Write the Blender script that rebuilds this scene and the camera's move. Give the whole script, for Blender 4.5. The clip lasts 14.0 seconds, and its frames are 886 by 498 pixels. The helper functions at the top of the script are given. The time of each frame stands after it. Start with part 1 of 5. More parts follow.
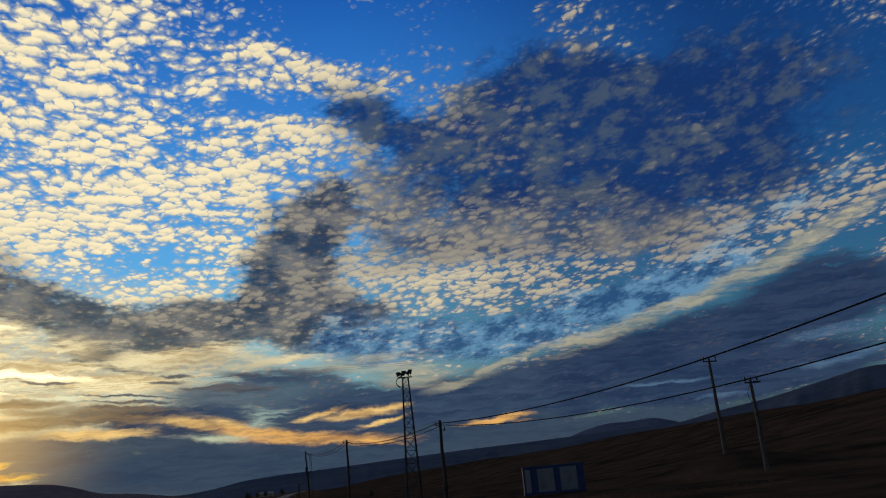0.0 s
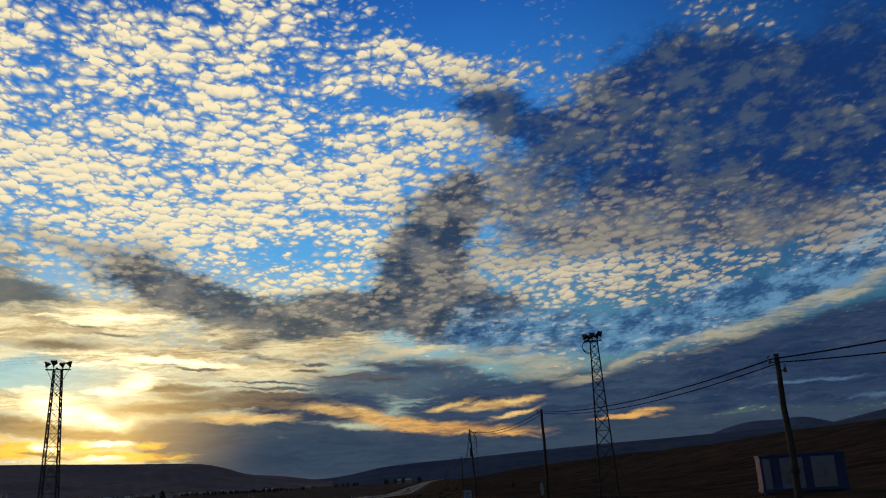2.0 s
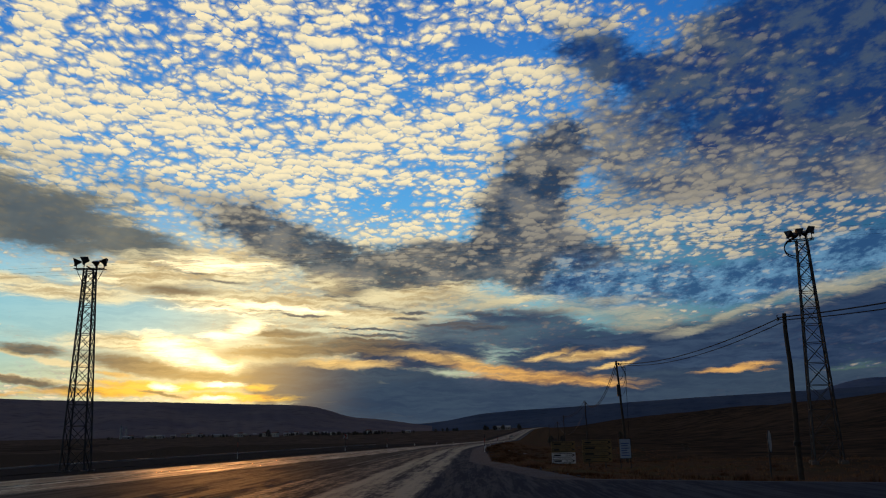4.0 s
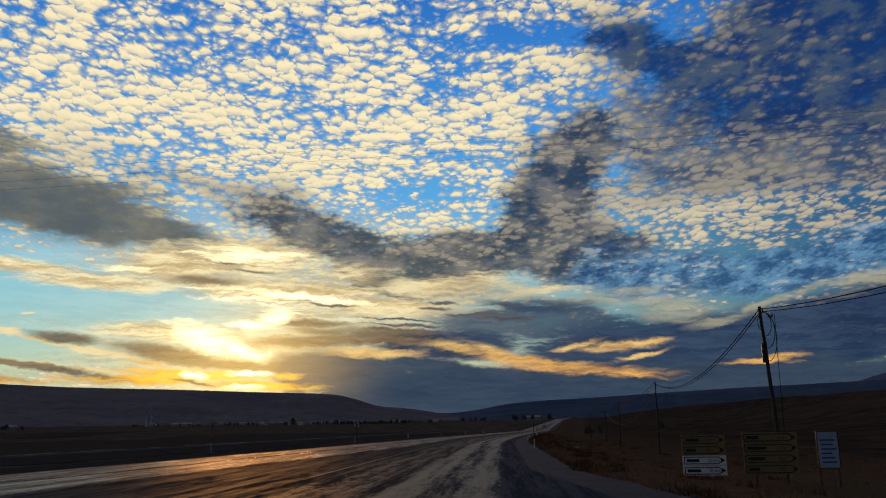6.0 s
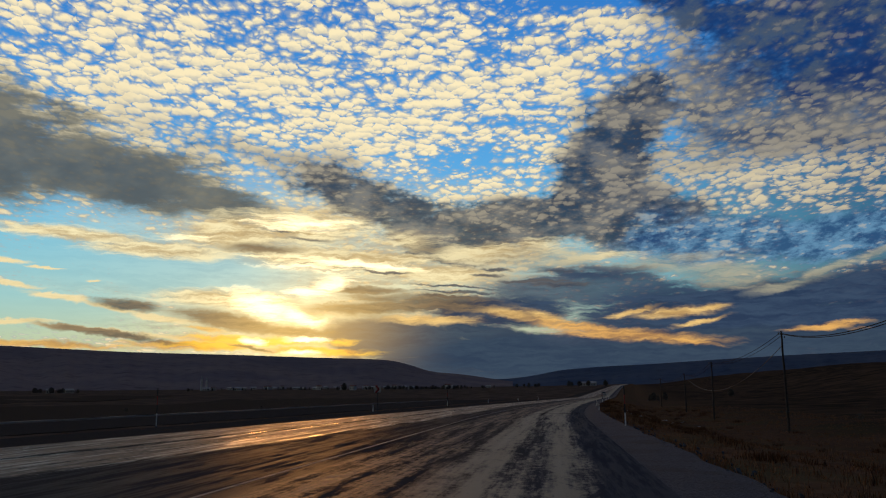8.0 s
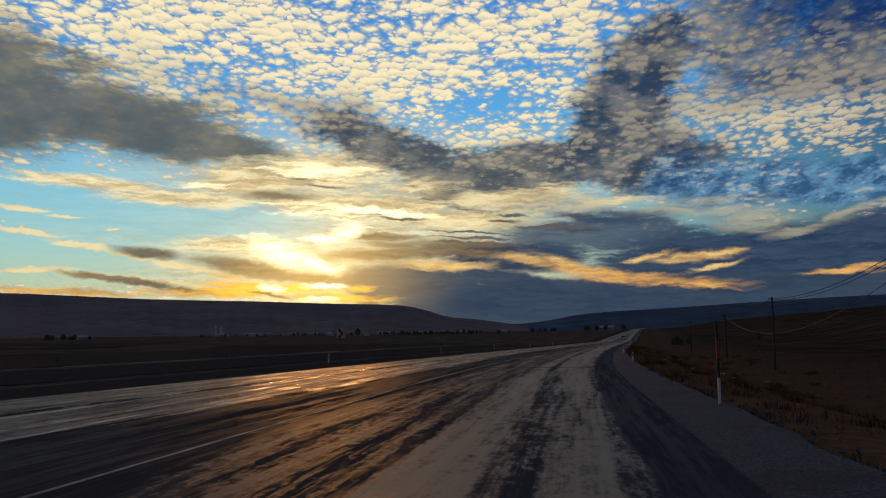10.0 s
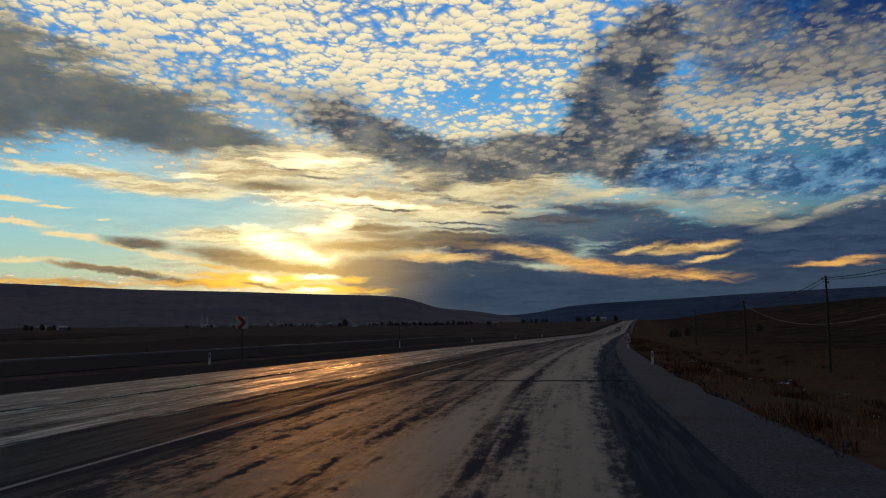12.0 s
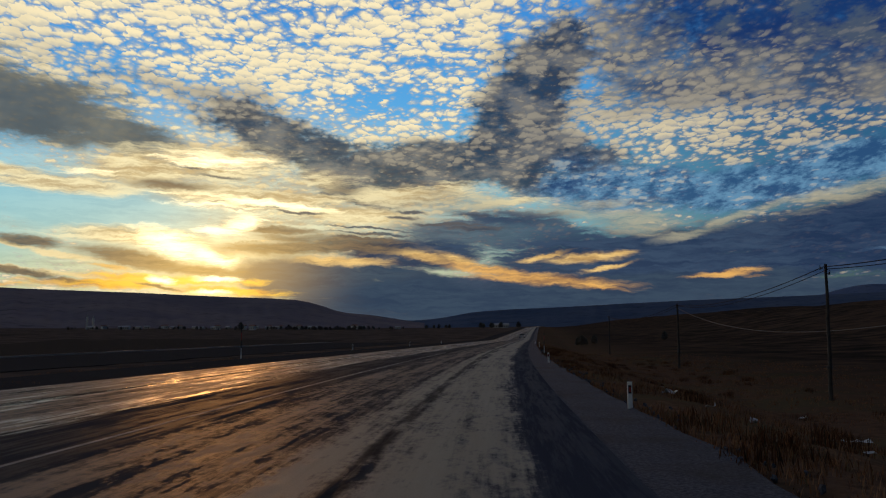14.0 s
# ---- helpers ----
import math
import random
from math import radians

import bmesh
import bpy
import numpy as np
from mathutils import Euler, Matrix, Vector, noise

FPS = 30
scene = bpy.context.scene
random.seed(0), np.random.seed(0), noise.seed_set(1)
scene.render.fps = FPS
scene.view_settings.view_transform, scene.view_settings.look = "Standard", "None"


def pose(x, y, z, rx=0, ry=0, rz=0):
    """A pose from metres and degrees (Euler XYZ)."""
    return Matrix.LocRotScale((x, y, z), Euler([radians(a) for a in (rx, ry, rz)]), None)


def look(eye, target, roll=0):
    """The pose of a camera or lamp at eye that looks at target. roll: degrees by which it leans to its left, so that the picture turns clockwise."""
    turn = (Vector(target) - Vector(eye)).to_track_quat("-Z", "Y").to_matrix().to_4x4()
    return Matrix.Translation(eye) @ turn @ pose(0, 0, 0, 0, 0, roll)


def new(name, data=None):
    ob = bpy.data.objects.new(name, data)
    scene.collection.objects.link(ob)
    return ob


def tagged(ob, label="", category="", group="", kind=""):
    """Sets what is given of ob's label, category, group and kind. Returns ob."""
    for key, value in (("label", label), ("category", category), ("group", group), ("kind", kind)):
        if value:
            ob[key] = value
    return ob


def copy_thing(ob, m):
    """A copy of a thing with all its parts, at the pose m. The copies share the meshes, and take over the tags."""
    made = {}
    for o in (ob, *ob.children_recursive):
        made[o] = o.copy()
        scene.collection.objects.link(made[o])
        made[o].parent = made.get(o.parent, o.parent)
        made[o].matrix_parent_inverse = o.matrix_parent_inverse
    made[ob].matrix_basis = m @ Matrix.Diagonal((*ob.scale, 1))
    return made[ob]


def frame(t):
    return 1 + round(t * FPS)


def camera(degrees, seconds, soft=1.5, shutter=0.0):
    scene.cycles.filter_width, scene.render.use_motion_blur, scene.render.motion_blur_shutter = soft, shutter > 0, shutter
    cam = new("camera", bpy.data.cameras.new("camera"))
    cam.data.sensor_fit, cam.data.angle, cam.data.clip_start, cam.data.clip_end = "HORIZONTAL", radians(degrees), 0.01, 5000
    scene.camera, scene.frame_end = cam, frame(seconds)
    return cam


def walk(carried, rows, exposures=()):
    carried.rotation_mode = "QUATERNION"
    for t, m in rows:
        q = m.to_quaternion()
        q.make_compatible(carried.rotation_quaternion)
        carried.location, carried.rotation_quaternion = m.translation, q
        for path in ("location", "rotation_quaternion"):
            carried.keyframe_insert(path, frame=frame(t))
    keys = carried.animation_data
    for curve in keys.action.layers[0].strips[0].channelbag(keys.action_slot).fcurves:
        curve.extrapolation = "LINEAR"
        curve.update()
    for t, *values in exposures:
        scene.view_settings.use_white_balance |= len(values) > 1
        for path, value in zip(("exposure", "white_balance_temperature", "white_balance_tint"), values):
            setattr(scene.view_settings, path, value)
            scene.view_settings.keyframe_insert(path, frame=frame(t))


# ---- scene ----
# The camera rides in a car: seconds, x, y, z, heading to the left of +y, pitch, lean.
cam = camera(56.44, 14.0, soft=1.15)
RIDE = (
    (0.0, 17.26, -129.05, 1.5, -9.53, 15.96, -5.49),
    (0.5, 16.55, -125.05, 1.5, -8.98, 16.02, -5.80),
    (1.0, 15.75, -120.93, 1.5, -7.51, 16.14, -5.54),
    (1.5, 14.79, -116.33, 1.5, -2.95, 16.14, -4.18),
    (2.0, 13.93, -111.64, 1.5, -0.04, 16.10, -3.23),
    (2.5, 13.08, -106.75, 1.5, 2.93, 15.31, -2.44),
    (3.0, 12.24, -102.02, 1.5, 4.95, 14.39, -1.99),
    (3.5, 11.40, -97.37, 1.5, 6.25, 13.45, -1.60),
    (6.0, 6.98, -68.82, 1.5, 9.08, 12.24, -0.91),
    (6.5, 6.02, -62.38, 1.5, 9.82, 12.00, -0.74),
    (7.0, 5.29, -56.29, 1.5, 10.72, 11.69, -0.50),
    (7.5, 4.55, -50.20, 1.5, 11.83, 11.03, -0.32),
    (8.0, 3.95, -44.27, 1.5, 12.85, 9.99, -0.57),
    (8.5, 3.40, -38.56, 1.5, 13.58, 8.65, -0.74),
    (11.0, 1.19, -14.45, 1.5, 14.08, 5.79, -0.87),
    (11.5, 0.79, -9.87, 1.5, 13.92, 5.68, -0.71),
    (12.0, 0.42, -5.11, 1.5, 13.51, 5.65, -0.72),
    (12.5, 0.00, 0.00, 1.5, 12.30, 5.70, -0.40),
    (13.0, -0.36, 4.49, 1.5, 10.75, 5.66, -0.36),
    (13.5, -0.66, 8.80, 1.5, 8.62, 5.69, -0.26),
    (14.0, -0.99, 13.50, 1.5, 6.93, 5.96, -0.12),
)


def ride_pose(x, y, z, yaw, pitch, lean):
    a, p = radians(yaw), radians(pitch)
    ahead = Vector((-math.sin(a) * math.cos(p), math.cos(a) * math.cos(p), math.sin(p)))
    return look((x, y, z), Vector((x, y, z)) + ahead, lean)


walk(cam, [(r[0], ride_pose(*r[1:])) for r in RIDE])


# ---- sky and light ----
def srgb(r, g, b):
    """A colour of 0 to 255 a channel as linear light."""
    return tuple(c / 12.92 if c <= 0.04045 else ((c + 0.055) / 1.055) ** 2.4 for c in (r / 255, g / 255, b / 255)) + (1.0,)


class Nodes:
    """Short names for the nodes of one tree."""

    def __init__(self, tree):
        self.tree = tree
        tree.nodes.clear()

    def add(self, kind):
        return self.tree.nodes.new(kind)

    def link(self, value, socket):
        if isinstance(value, bpy.types.NodeSocket):
            self.tree.links.new(value, socket)
        elif value is not None:
            socket.default_value = value

    def math(self, op, a, b=None, c=None, clamp=False):
        n = self.add("ShaderNodeMath")
        n.operation, n.use_clamp = op, clamp
        for v, s in zip((a, b, c), n.inputs):
            self.link(v, s)
        return n.outputs[0]

    def vec(self, op, a, b=None):
        n = self.add("ShaderNodeVectorMath")
        n.operation = op
        for v, s in zip((a, b), n.inputs):
            self.link(v, s)
        return n.outputs["Value" if op in ("LENGTH", "DOT_PRODUCT", "DISTANCE") else "Vector"]

    def scale(self, a, k):
        n = self.add("ShaderNodeVectorMath")
        n.operation = "SCALE"
        self.link(a, n.inputs[0])
        self.link(k, n.inputs["Scale"])
        return n.outputs[0]

    def xyz(self, x, y, z=0.0):
        n = self.add("ShaderNodeCombineXYZ")
        for v, s in zip((x, y, z), n.inputs):
            self.link(v, s)
        return n.outputs[0]

    def split(self, v):
        n = self.add("ShaderNodeSeparateXYZ")
        self.link(v, n.inputs[0])
        return n.outputs

    def parts(self, colour):
        """A colour's channels as a vector about zero."""
        n = self.add("ShaderNodeSeparateColor")
        self.link(colour, n.inputs[0])
        return self.xyz(self.math("SUBTRACT", n.outputs[0], 0.5), self.math("SUBTRACT", n.outputs[1], 0.5))

    def noise(self, at, scale=1.0, detail=2.0, rough=0.5, distort=0.0):
        n = self.add("ShaderNodeTexNoise")
        self.link(at, n.inputs["Vector"])
        n.inputs["Scale"].default_value, n.inputs["Detail"].default_value = scale, detail
        n.inputs["Roughness"].default_value, n.inputs["Distortion"].default_value = rough, distort
        return n.outputs["Fac"]

    def smooth(self, v, lo, hi, a=0.0, b=1.0):
        n = self.add("ShaderNodeMapRange")
        n.interpolation_type = "SMOOTHSTEP"
        for x, k in ((v, 0), (lo, 1), (hi, 2), (a, 3), (b, 4)):
            self.link(x, n.inputs[k])
        return n.outputs[0]

    def mix(self, fac, a, b, blend="MIX"):
        n = self.add("ShaderNodeMix")
        n.data_type, n.blend_type = "RGBA", blend
        self.link(fac, n.inputs[0])
        self.link(a, n.inputs[6])
        self.link(b, n.inputs[7])
        return n.outputs[2]

    def ramp(self, v, *stops):
        n = self.add("ShaderNodeValToRGB")
        r = n.color_ramp
        while len(r.elements) < len(stops):
            r.elements.new(0.5)
        for e, (p, c) in zip(r.elements, stops):
            e.position, e.color = p, c
        self.link(v, n.inputs[0])
        return n.outputs[0]

    def most(self, values):
        out = values[0]
        for v in values[1:]:
            out = self.math("MAXIMUM", out, v)
        return out


SUN_AZ, SUN_EL = 22.5, 5.6

world = bpy.data.worlds.new("sunset_sky")
scene.world = world
world.use_nodes = True
k = Nodes(world.node_tree)
way = k.vec("NORMALIZE", k.add("ShaderNodeTexCoord").outputs["Generated"])
wx, wy, wz = k.split(way)
AZ = k.math("MULTIPLY", k.math("ARCTAN2", k.math("MULTIPLY", wx, -1.0), wy), 57.2958)
EL = k.math("MULTIPLY", k.math("ARCSINE", wz), 57.2958)
ELP = k.math("MAXIMUM", EL, -2.0)
flat = k.xyz(AZ, ELP)

# streaks lie flat near the horizon, so the swirl is drawn out sideways there
drawn = k.xyz(k.math("MULTIPLY", AZ, 0.55), ELP)
drawn_low = k.xyz(k.math("MULTIPLY", AZ, 0.22), ELP)


def swirl(amount, scale, detail, shift, base=drawn):
    n = k.add("ShaderNodeTexNoise")
    k.link(k.vec("ADD", base, (shift, shift, shift)), n.inputs["Vector"])
    n.inputs["Scale"].default_value, n.inputs["Detail"].default_value, n.inputs["Roughness"].default_value = scale, detail, 0.6
    return k.vec("MULTIPLY", k.parts(n.outputs["Color"]), (amount * 1.6, amount, 0.0))


warped = k.vec("ADD", flat, k.vec("ADD", swirl(1.5, 0.20, 2.0, 3.7), swirl(1.6, 0.7, 4.0, 11.3)))
warped_low = k.vec("ADD", flat, k.vec("ADD", swirl(0.5, 0.35, 2.0, 5.1, drawn_low), swirl(0.7, 1.3, 5.0, 17.9)))


def blob(az, el, a, b, turn=0.0, hold=1.0, low=False):
    """A soft patch of sky: its middle, half its length and height in degrees, how it rises to the right, its strength."""
    c, s = math.cos(radians(-turn)), math.sin(radians(-turn))
    off = k.vec("SUBTRACT", warped_low if low else warped, (az, el, 0))
    u, v = k.vec("DOT_PRODUCT", off, (c / a, s / a, 0)), k.vec("DOT_PRODUCT", off, (-s / b, c / b, 0))
    far = k.math("SQRT", k.math("MULTIPLY_ADD", u, u, k.math("MULTIPLY", v, v)))
    return k.smooth(far, 2.0, 0.0, 0.0, hold)


def patch(blobs, low=False, join="MAXIMUM"):
    out = None
    for b in blobs:
        here = blob(*b, low=low)
        out = here if out is None else k.math(join, out, here)
    return out


# where each kind of cloud lies: bearing to the left, height, half length, half thickness, rise to the right, strength
MOTTLE = (
    (-6.2, 9.9, 5.6, 1.25, 0), (-10.3, 9.5, 4.3, 1.14, -3), (-13.9, 9.6, 2.8, 1.04, -2), (-2.3, 9.9, 2.6, 1.05, -4, 0.8),
    (-2, 11.7, 1.9, 0.93, -4, 0.5),
    (-20.0, 10.6, 6.0, 1.3, 6), (-26.0, 12.0, 5.0, 1.2, 12, 0.9), (-14.0, 9.6, 5.0, 1.3, 4), (-33.0, 15.0, 5.0, 0.9, 20, 0.6),
)

COVER = (
    (13.6, 22.7, 10.1, 9.81, -10), (29.5, 22.9, 16.3, 7.85, 1, 0.9), (14.1, 30.7, 6.6, 3.53, -1, 0.8), (-0.6, 28.5, 6.2, 1.02, -8, 1.9), 
    (-0.7, 23.8, 3.6, 1.41, -12, 1.4), (4.7, 20.6, 7.4, 2.35, -3, 1.2), (-11.9, 24.6, 6.5, 3.14, -38, 0.6), (-22.5, 29.1, 3.4, 1.77, -20, 0.9), 
    (-27.9, 22.2, 2.7, 0.86, -36, 0.7), (-12.6, 16.3, 8.9, 3.14, -6, 0.85), (-15.8, 12.5, 4.0, 1.77, -14), (-32.1, 14.8, 7.0, 1.96, 3, 0.75), 
    (-2.8, 14.2, 12.2, 2.35, 5, 0.8),
)

CLEAR = (
    (-6.9, 30.8, 11.1, 1.65, -6), (1.6, 26.2, 6.8, 0.63, -2, 0.8), (10.6, 16.1, 2.7, 0.78, 6, 1.2), (-31.9, 23.8, 9.3, 4.31, -27, 0.5), 
    (32.6, 8.3, 9.0, 1.65, -5, 1.3), (38.2, 5.6, 4.3, 1.26, 0, 1.2), (-23.2, 10.9, 7.6, 1.02, 2), (7.1, 18.5, 1.3, 0.39, -4, 0.6),
)

SHADE = (
    (15.2, 12.2, 5.0, 1.7, -22), (20.0, 13.9, 3.6, 1.2, -16, 0.8), (12.4, 10.3, 3.4, 1.0, -12, 0.9), (0.6, 17.4, 2.8, 2.6, 0),
    (-1.7, 19.8, 2.0, 2.0, 20, 0.8), (1.9, 15.2, 2.8, 1.6, 0, 0.9), (3.4, 11.6, 6.4, 1.5, -3), (-1.6, 11.4, 3.6, 1.6, 0, 0.9),
    (8.0, 11.8, 3.2, 1.2, 0, 0.8), (2.6, 13.4, 3.4, 1.5, 10, 0.5),
)

NAVY = (
    (-18.3, 21.6, 6.2, 4.2, -18), (-24.2, 22.4, 6.2, 3.6, -22), (-29.6, 18.8, 5.6, 2.5, -26, 0.9), (-12.8, 21.8, 3.6, 3.4, 0, 0.6),
    (-5.0, 25.4, 3.4, 1.6, -22, 0.8), (-8.6, 23.4, 3.0, 1.7, -10, 0.6), (-9.8, 19.8, 2.4, 1.5, 0, 0.6), (-20.0, 25.6, 5.4, 2.2, -8, 0.8),
    (-33.0, 23.5, 5.6, 3.2, -14, 0.7),
)

MURK = (
    (-12.2, 16.9, 5.8, 1.8, 2, 0.9), (-17.7, 17.4, 5.6, 2.2, -8), (-23.0, 16.4, 6.4, 2.0, -14), (-7.0, 18.6, 3.2, 2.2, 0, 0.9),
    (-5.0, 21.6, 2.8, 2.2, 0, 0.7), (-12.6, 24.4, 4.6, 1.6, -20, 0.6), (-26.5, 21.0, 5.0, 1.6, -30, 0.5), (28.0, 16.6, 7.0, 1.4, -14, 0.5),
    (-4.0, 14.6, 4.0, 1.4, 0, 0.4), (21.0, 16.0, 3.0, 1.2, 0, 0.3),
)

BANK = (
    (35.8, 14.4, 7.6, 2.3, -5), (43.5, 15.6, 5.5, 4, -7), (29, 13.2, 4.6, 1.1, -12, 0.9), (38, 17.5, 4, 1.2, -4, 0.6),
)

CREAM = (
    (37.2, 10.3, 5, 0.46, -3), (32, 9.6, 5, 0.63, -2), (27.3, 10.8, 4.1, 1.28, 2), (22.9, 11.5, 4.7, 1.3, 1),
    (21.9, 9.4, 5.4, 0.77, -4), (17.2, 9.3, 4.3, 0.51, 0), (15.6, 10.5, 2.8, 0.86, 0, 0.7), (8.9, 9.6, 4.7, 0.78, 1, 0.9),
    (12.8, 8.3, 5.1, 0.63, -3), (6.5, 9.8, 2.3, 0.85, -2, 0.8), (2.6, 9.1, 3.4, 0.38, 4, 0.8), (11.7, 6.3, 2.4, 0.55, -5, 0.7),
    (27.6, 6.5, 4.5, 0.61, -2),
)

WISP = (
    (41.4, 8.5, 1.4, 0.17, -5), (39, 8.1, 1, 0.09, -3), (41, 7.1, 1.9, 0.17, -8), (37.8, 6.3, 2, 0.21, -8),
    (34.9, 5.7, 1.9, 0.18, -13), (31.9, 5.1, 2.1, 0.19, -9), (40.3, 4.7, 2.5, 0.14, 2), (36.4, 4.4, 3, 0.14, -5),
    (31.9, 3.9, 2.5, 0.15, -3), (36.1, 7.4, 0.4, 0.07, 2),
)

PALE = (
    (-6.1, 7.6, 3.5, 0.74, -5), (-9.9, 6.7, 2.7, 0.32, 10), (-12.5, 7.6, 2.2, 0.28, 16), (-14.8, 8.3, 1.5, 0.24, 17),
    (-3.7, 8.6, 2.2, 0.3, -3, 0.7), (8.9, 6.6, 1.6, 0.31, -1, 0.6),
    (-22.9, 9.6, 5.9, 0.5, 16), (-33.6, 12.8, 5.8, 0.6, 21), (-28.0, 11.0, 4.0, 0.5, 20), (-19.0, 8.8, 4.0, 0.5, 6, 0.8),
    (6.0, 9.0, 5.0, 1.1, 0, 0.8), (-2.0, 8.4, 5.0, 0.8, 2, 0.8),
)

SLATE = (
    (-23.6, 7.1, 14.7, 2.04, 8), (-33.5, 9.1, 5.4, 2.43, 9), (-27.1, 5.3, 10.2, 1.96, 1),
    (-5.0, 4.4, 9.0, 2.6, 0), (-9.0, 6.0, 7.0, 1.3, 2, 0.9), (5.0, 2.6, 9.0, 1.5, 0),
    (9.0, 5.6, 5.0, 1.1, -2), (2.0, 8.0, 5.0, 0.7, 0, 0.6),
    (-15.0, 4.6, 5.0, 1.2, 0),
)

HAZE = (
    (-23.6, 5.2, 4.4, 0.16, 0, 0.7), (-34.5, 7.1, 3.2, 0.31, 5), (-34.7, 5.4, 2.7, 0.27, 7), (-26.5, 4, 2.3, 0.16, 2, 0.6),
)

BAND = (
    (5, 6.9, 5.4, 1.05, -4), (0.1, 7.2, 4.9, 1.07, -10), (2.7, 7.9, 3.8, 0.38, -10), (-9.5, 5.4, 6.3, 0.79, -7),
    (-6, 4.8, 4.9, 1.04, -2), (-13.4, 6.2, 3.5, 1.12, 8), (10.9, 5.8, 2, 0.27, -1, 0.6),
)

RIPPLE = (
    (6.6, 7.7, 2.3, 0.12, -1), (9.1, 8.5, 1.1, 0.12, -1), (9.7, 8.1, 1.1, 0.12, -1), (4.6, 7.4, 2.3, 0.15, -2),
    (11.7, 7, 3.2, 0.1, -4), (12.1, 7.4, 3.2, 0.08, -4), (12.3, 6.7, 2.8, 0.1, -4), (16.8, 8.4, 1.6, 0.1, -3),
    (18.4, 8.7, 1, 0.1, 0), (23.8, 11.8, 1.5, 0.11, -3, 0.8), (24.6, 11.1, 1.5, 0.11, -7, 0.8), (21.5, 11.3, 1.4, 0.1, 1, 0.8),
    (22.3, 10.6, 2.3, 0.12, -3, 0.7), (5, 8.3, 2.3, 0.1, -2, 0.8),
)

LOW = (
    (16, 3.8, 5.1, 1.41, -4), (9.8, 2.7, 5.9, 1.17, -1), (1.4, 2.3, 9.7, 0.92, 0), (-7, 3.2, 6.2, 0.88, 1),
    (-12.6, 3.4, 3.8, 0.7, 6), (14.5, 1.8, 4.3, 0.86, -1), (19.2, 3.4, 1.2, 1.17, -12, 0.8), (9.8, 4.1, 3.5, 0.55, -7),
    (9.0, 0.6, 9.0, 1.1, 0), (-4.0, 1.2, 12.0, 1.2, 0), (-20.0, 2.0, 12.0, 1.6, 0),
)

GOLD = (
    (38.7, 3.4, 5.5, 0.25, -2), (30.8, 3.4, 4.3, 0.3, -2, 0.9), (29, 4.4, 1.8, 0.19, -8, 0.8),
)

BROWN = (
    (33.9, 5.9, 2, 0.37, -4), (27.2, 4.9, 4.1, 0.53, -9), (23.4, 4.3, 3.1, 0.39, -3), (16.8, 6, 5.9, 0.51, 2),
    (18.8, 7.2, 3.5, 0.27, -2, 0.9), (34.9, 4.1, 3.9, 0.22, -8), (25.7, 3.2, 1.4, 0.11, -10), (25.4, 9.9, 3, 0.34, 0, 0.75),
    (31.9, 3.6, 2.1, 0.11, -5, 0.7), (14, 10, 1.6, 0.39, -1, 0.5),
    (13.5, 6.3, 4.5, 0.7, -3, 0.9), (17.0, 6.6, 3.0, 0.4, -4, 0.8),
)

AMBER = (
    (13.7, 5.1, 3.1, 0.31, -2), (8.2, 5.4, 2.3, 0.31, -9), (5.8, 5.1, 1.7, 0.35, -15), (-0.2, 5.4, 1.7, 0.19, 10),
    (-3, 5.3, 2.5, 0.3, 4), (-5, 5.5, 1.2, 0.22, 7), (-4.4, 4.6, 1.6, 0.15, 10),
)

ORANGE = (
    (3.6, 4.4, 3.4, 0.35, -10), (0.2, 3.8, 5.6, 0.34, -5), (-3.3, 3.4, 2.2, 0.19, -11), (-11.9, 4, 2.1, 0.21, 5),
    (-13.9, 3.8, 0.8, 0.1, 1, 0.6),
)

FIRE = (
    (26.1, 3.7, 5.2, 0.34, -3), (21.9, 3, 4.2, 0.35, -2), (28.6, 3.4, 3.3, 0.34, -2), (19.9, 3.6, 1.2, 0.27, 0, 0.7),
)

BLAZE = (
    (25.3, 6, 2.3, 0.84, -14), (22.8, 5.2, 1.8, 0.43, -16), (20.7, 7.6, 1.6, 0.47, 10), (22.3, 7, 1.7, 0.35, 0, 0.9),
    (22.3, 3.8, 1.3, 0.19, 0), (22.6, 2.9, 1.4, 0.19, -2), (25.7, 3.7, 0.8, 0.23, -6), (23.1, 11.6, 3.5, 0.5, 1, 0.85),
    (19.5, 9, 5.5, 0.31, -3, 0.9), (23.1, 8.7, 3.5, 0.23, -3, 0.8), (30.2, 10.5, 2.2, 0.26, 2, 0.5),
)


# clear sky: pale teal by the horizon, deep blue above and away from the sun
far_right = k.smooth(k.math("ADD", AZ, k.smooth(ELP, 12.0, 22.0, 0.0, 14.0)), 12.0, -20.0)
clear = k.ramp(k.math("DIVIDE", ELP, 40.0), (0.0, srgb(200, 190, 140)), (0.09, srgb(182, 203, 170)), (0.16, srgb(150, 203, 205)), (0.26, srgb(120, 196, 222)),
               (0.38, srgb(84, 170, 228)), (0.52, srgb(64, 146, 220)), (0.68, srgb(46, 122, 204)), (0.84, srgb(22, 90, 176)), (1.0, srgb(14, 66, 136)))
clear = k.mix(far_right, clear, k.mix(1.0, clear, srgb(112, 134, 152), "MULTIPLY"))
air = k.add("ShaderNodeTexSky")
air.sky_type, air.sun_disc, air.sun_elevation, air.sun_rotation = "NISHITA", False, radians(SUN_EL), radians(-SUN_AZ)
clear = k.mix(0.04, clear, k.mix(1.0, air.outputs[0], (0.07, 0.07, 0.07, 1), "MULTIPLY"))
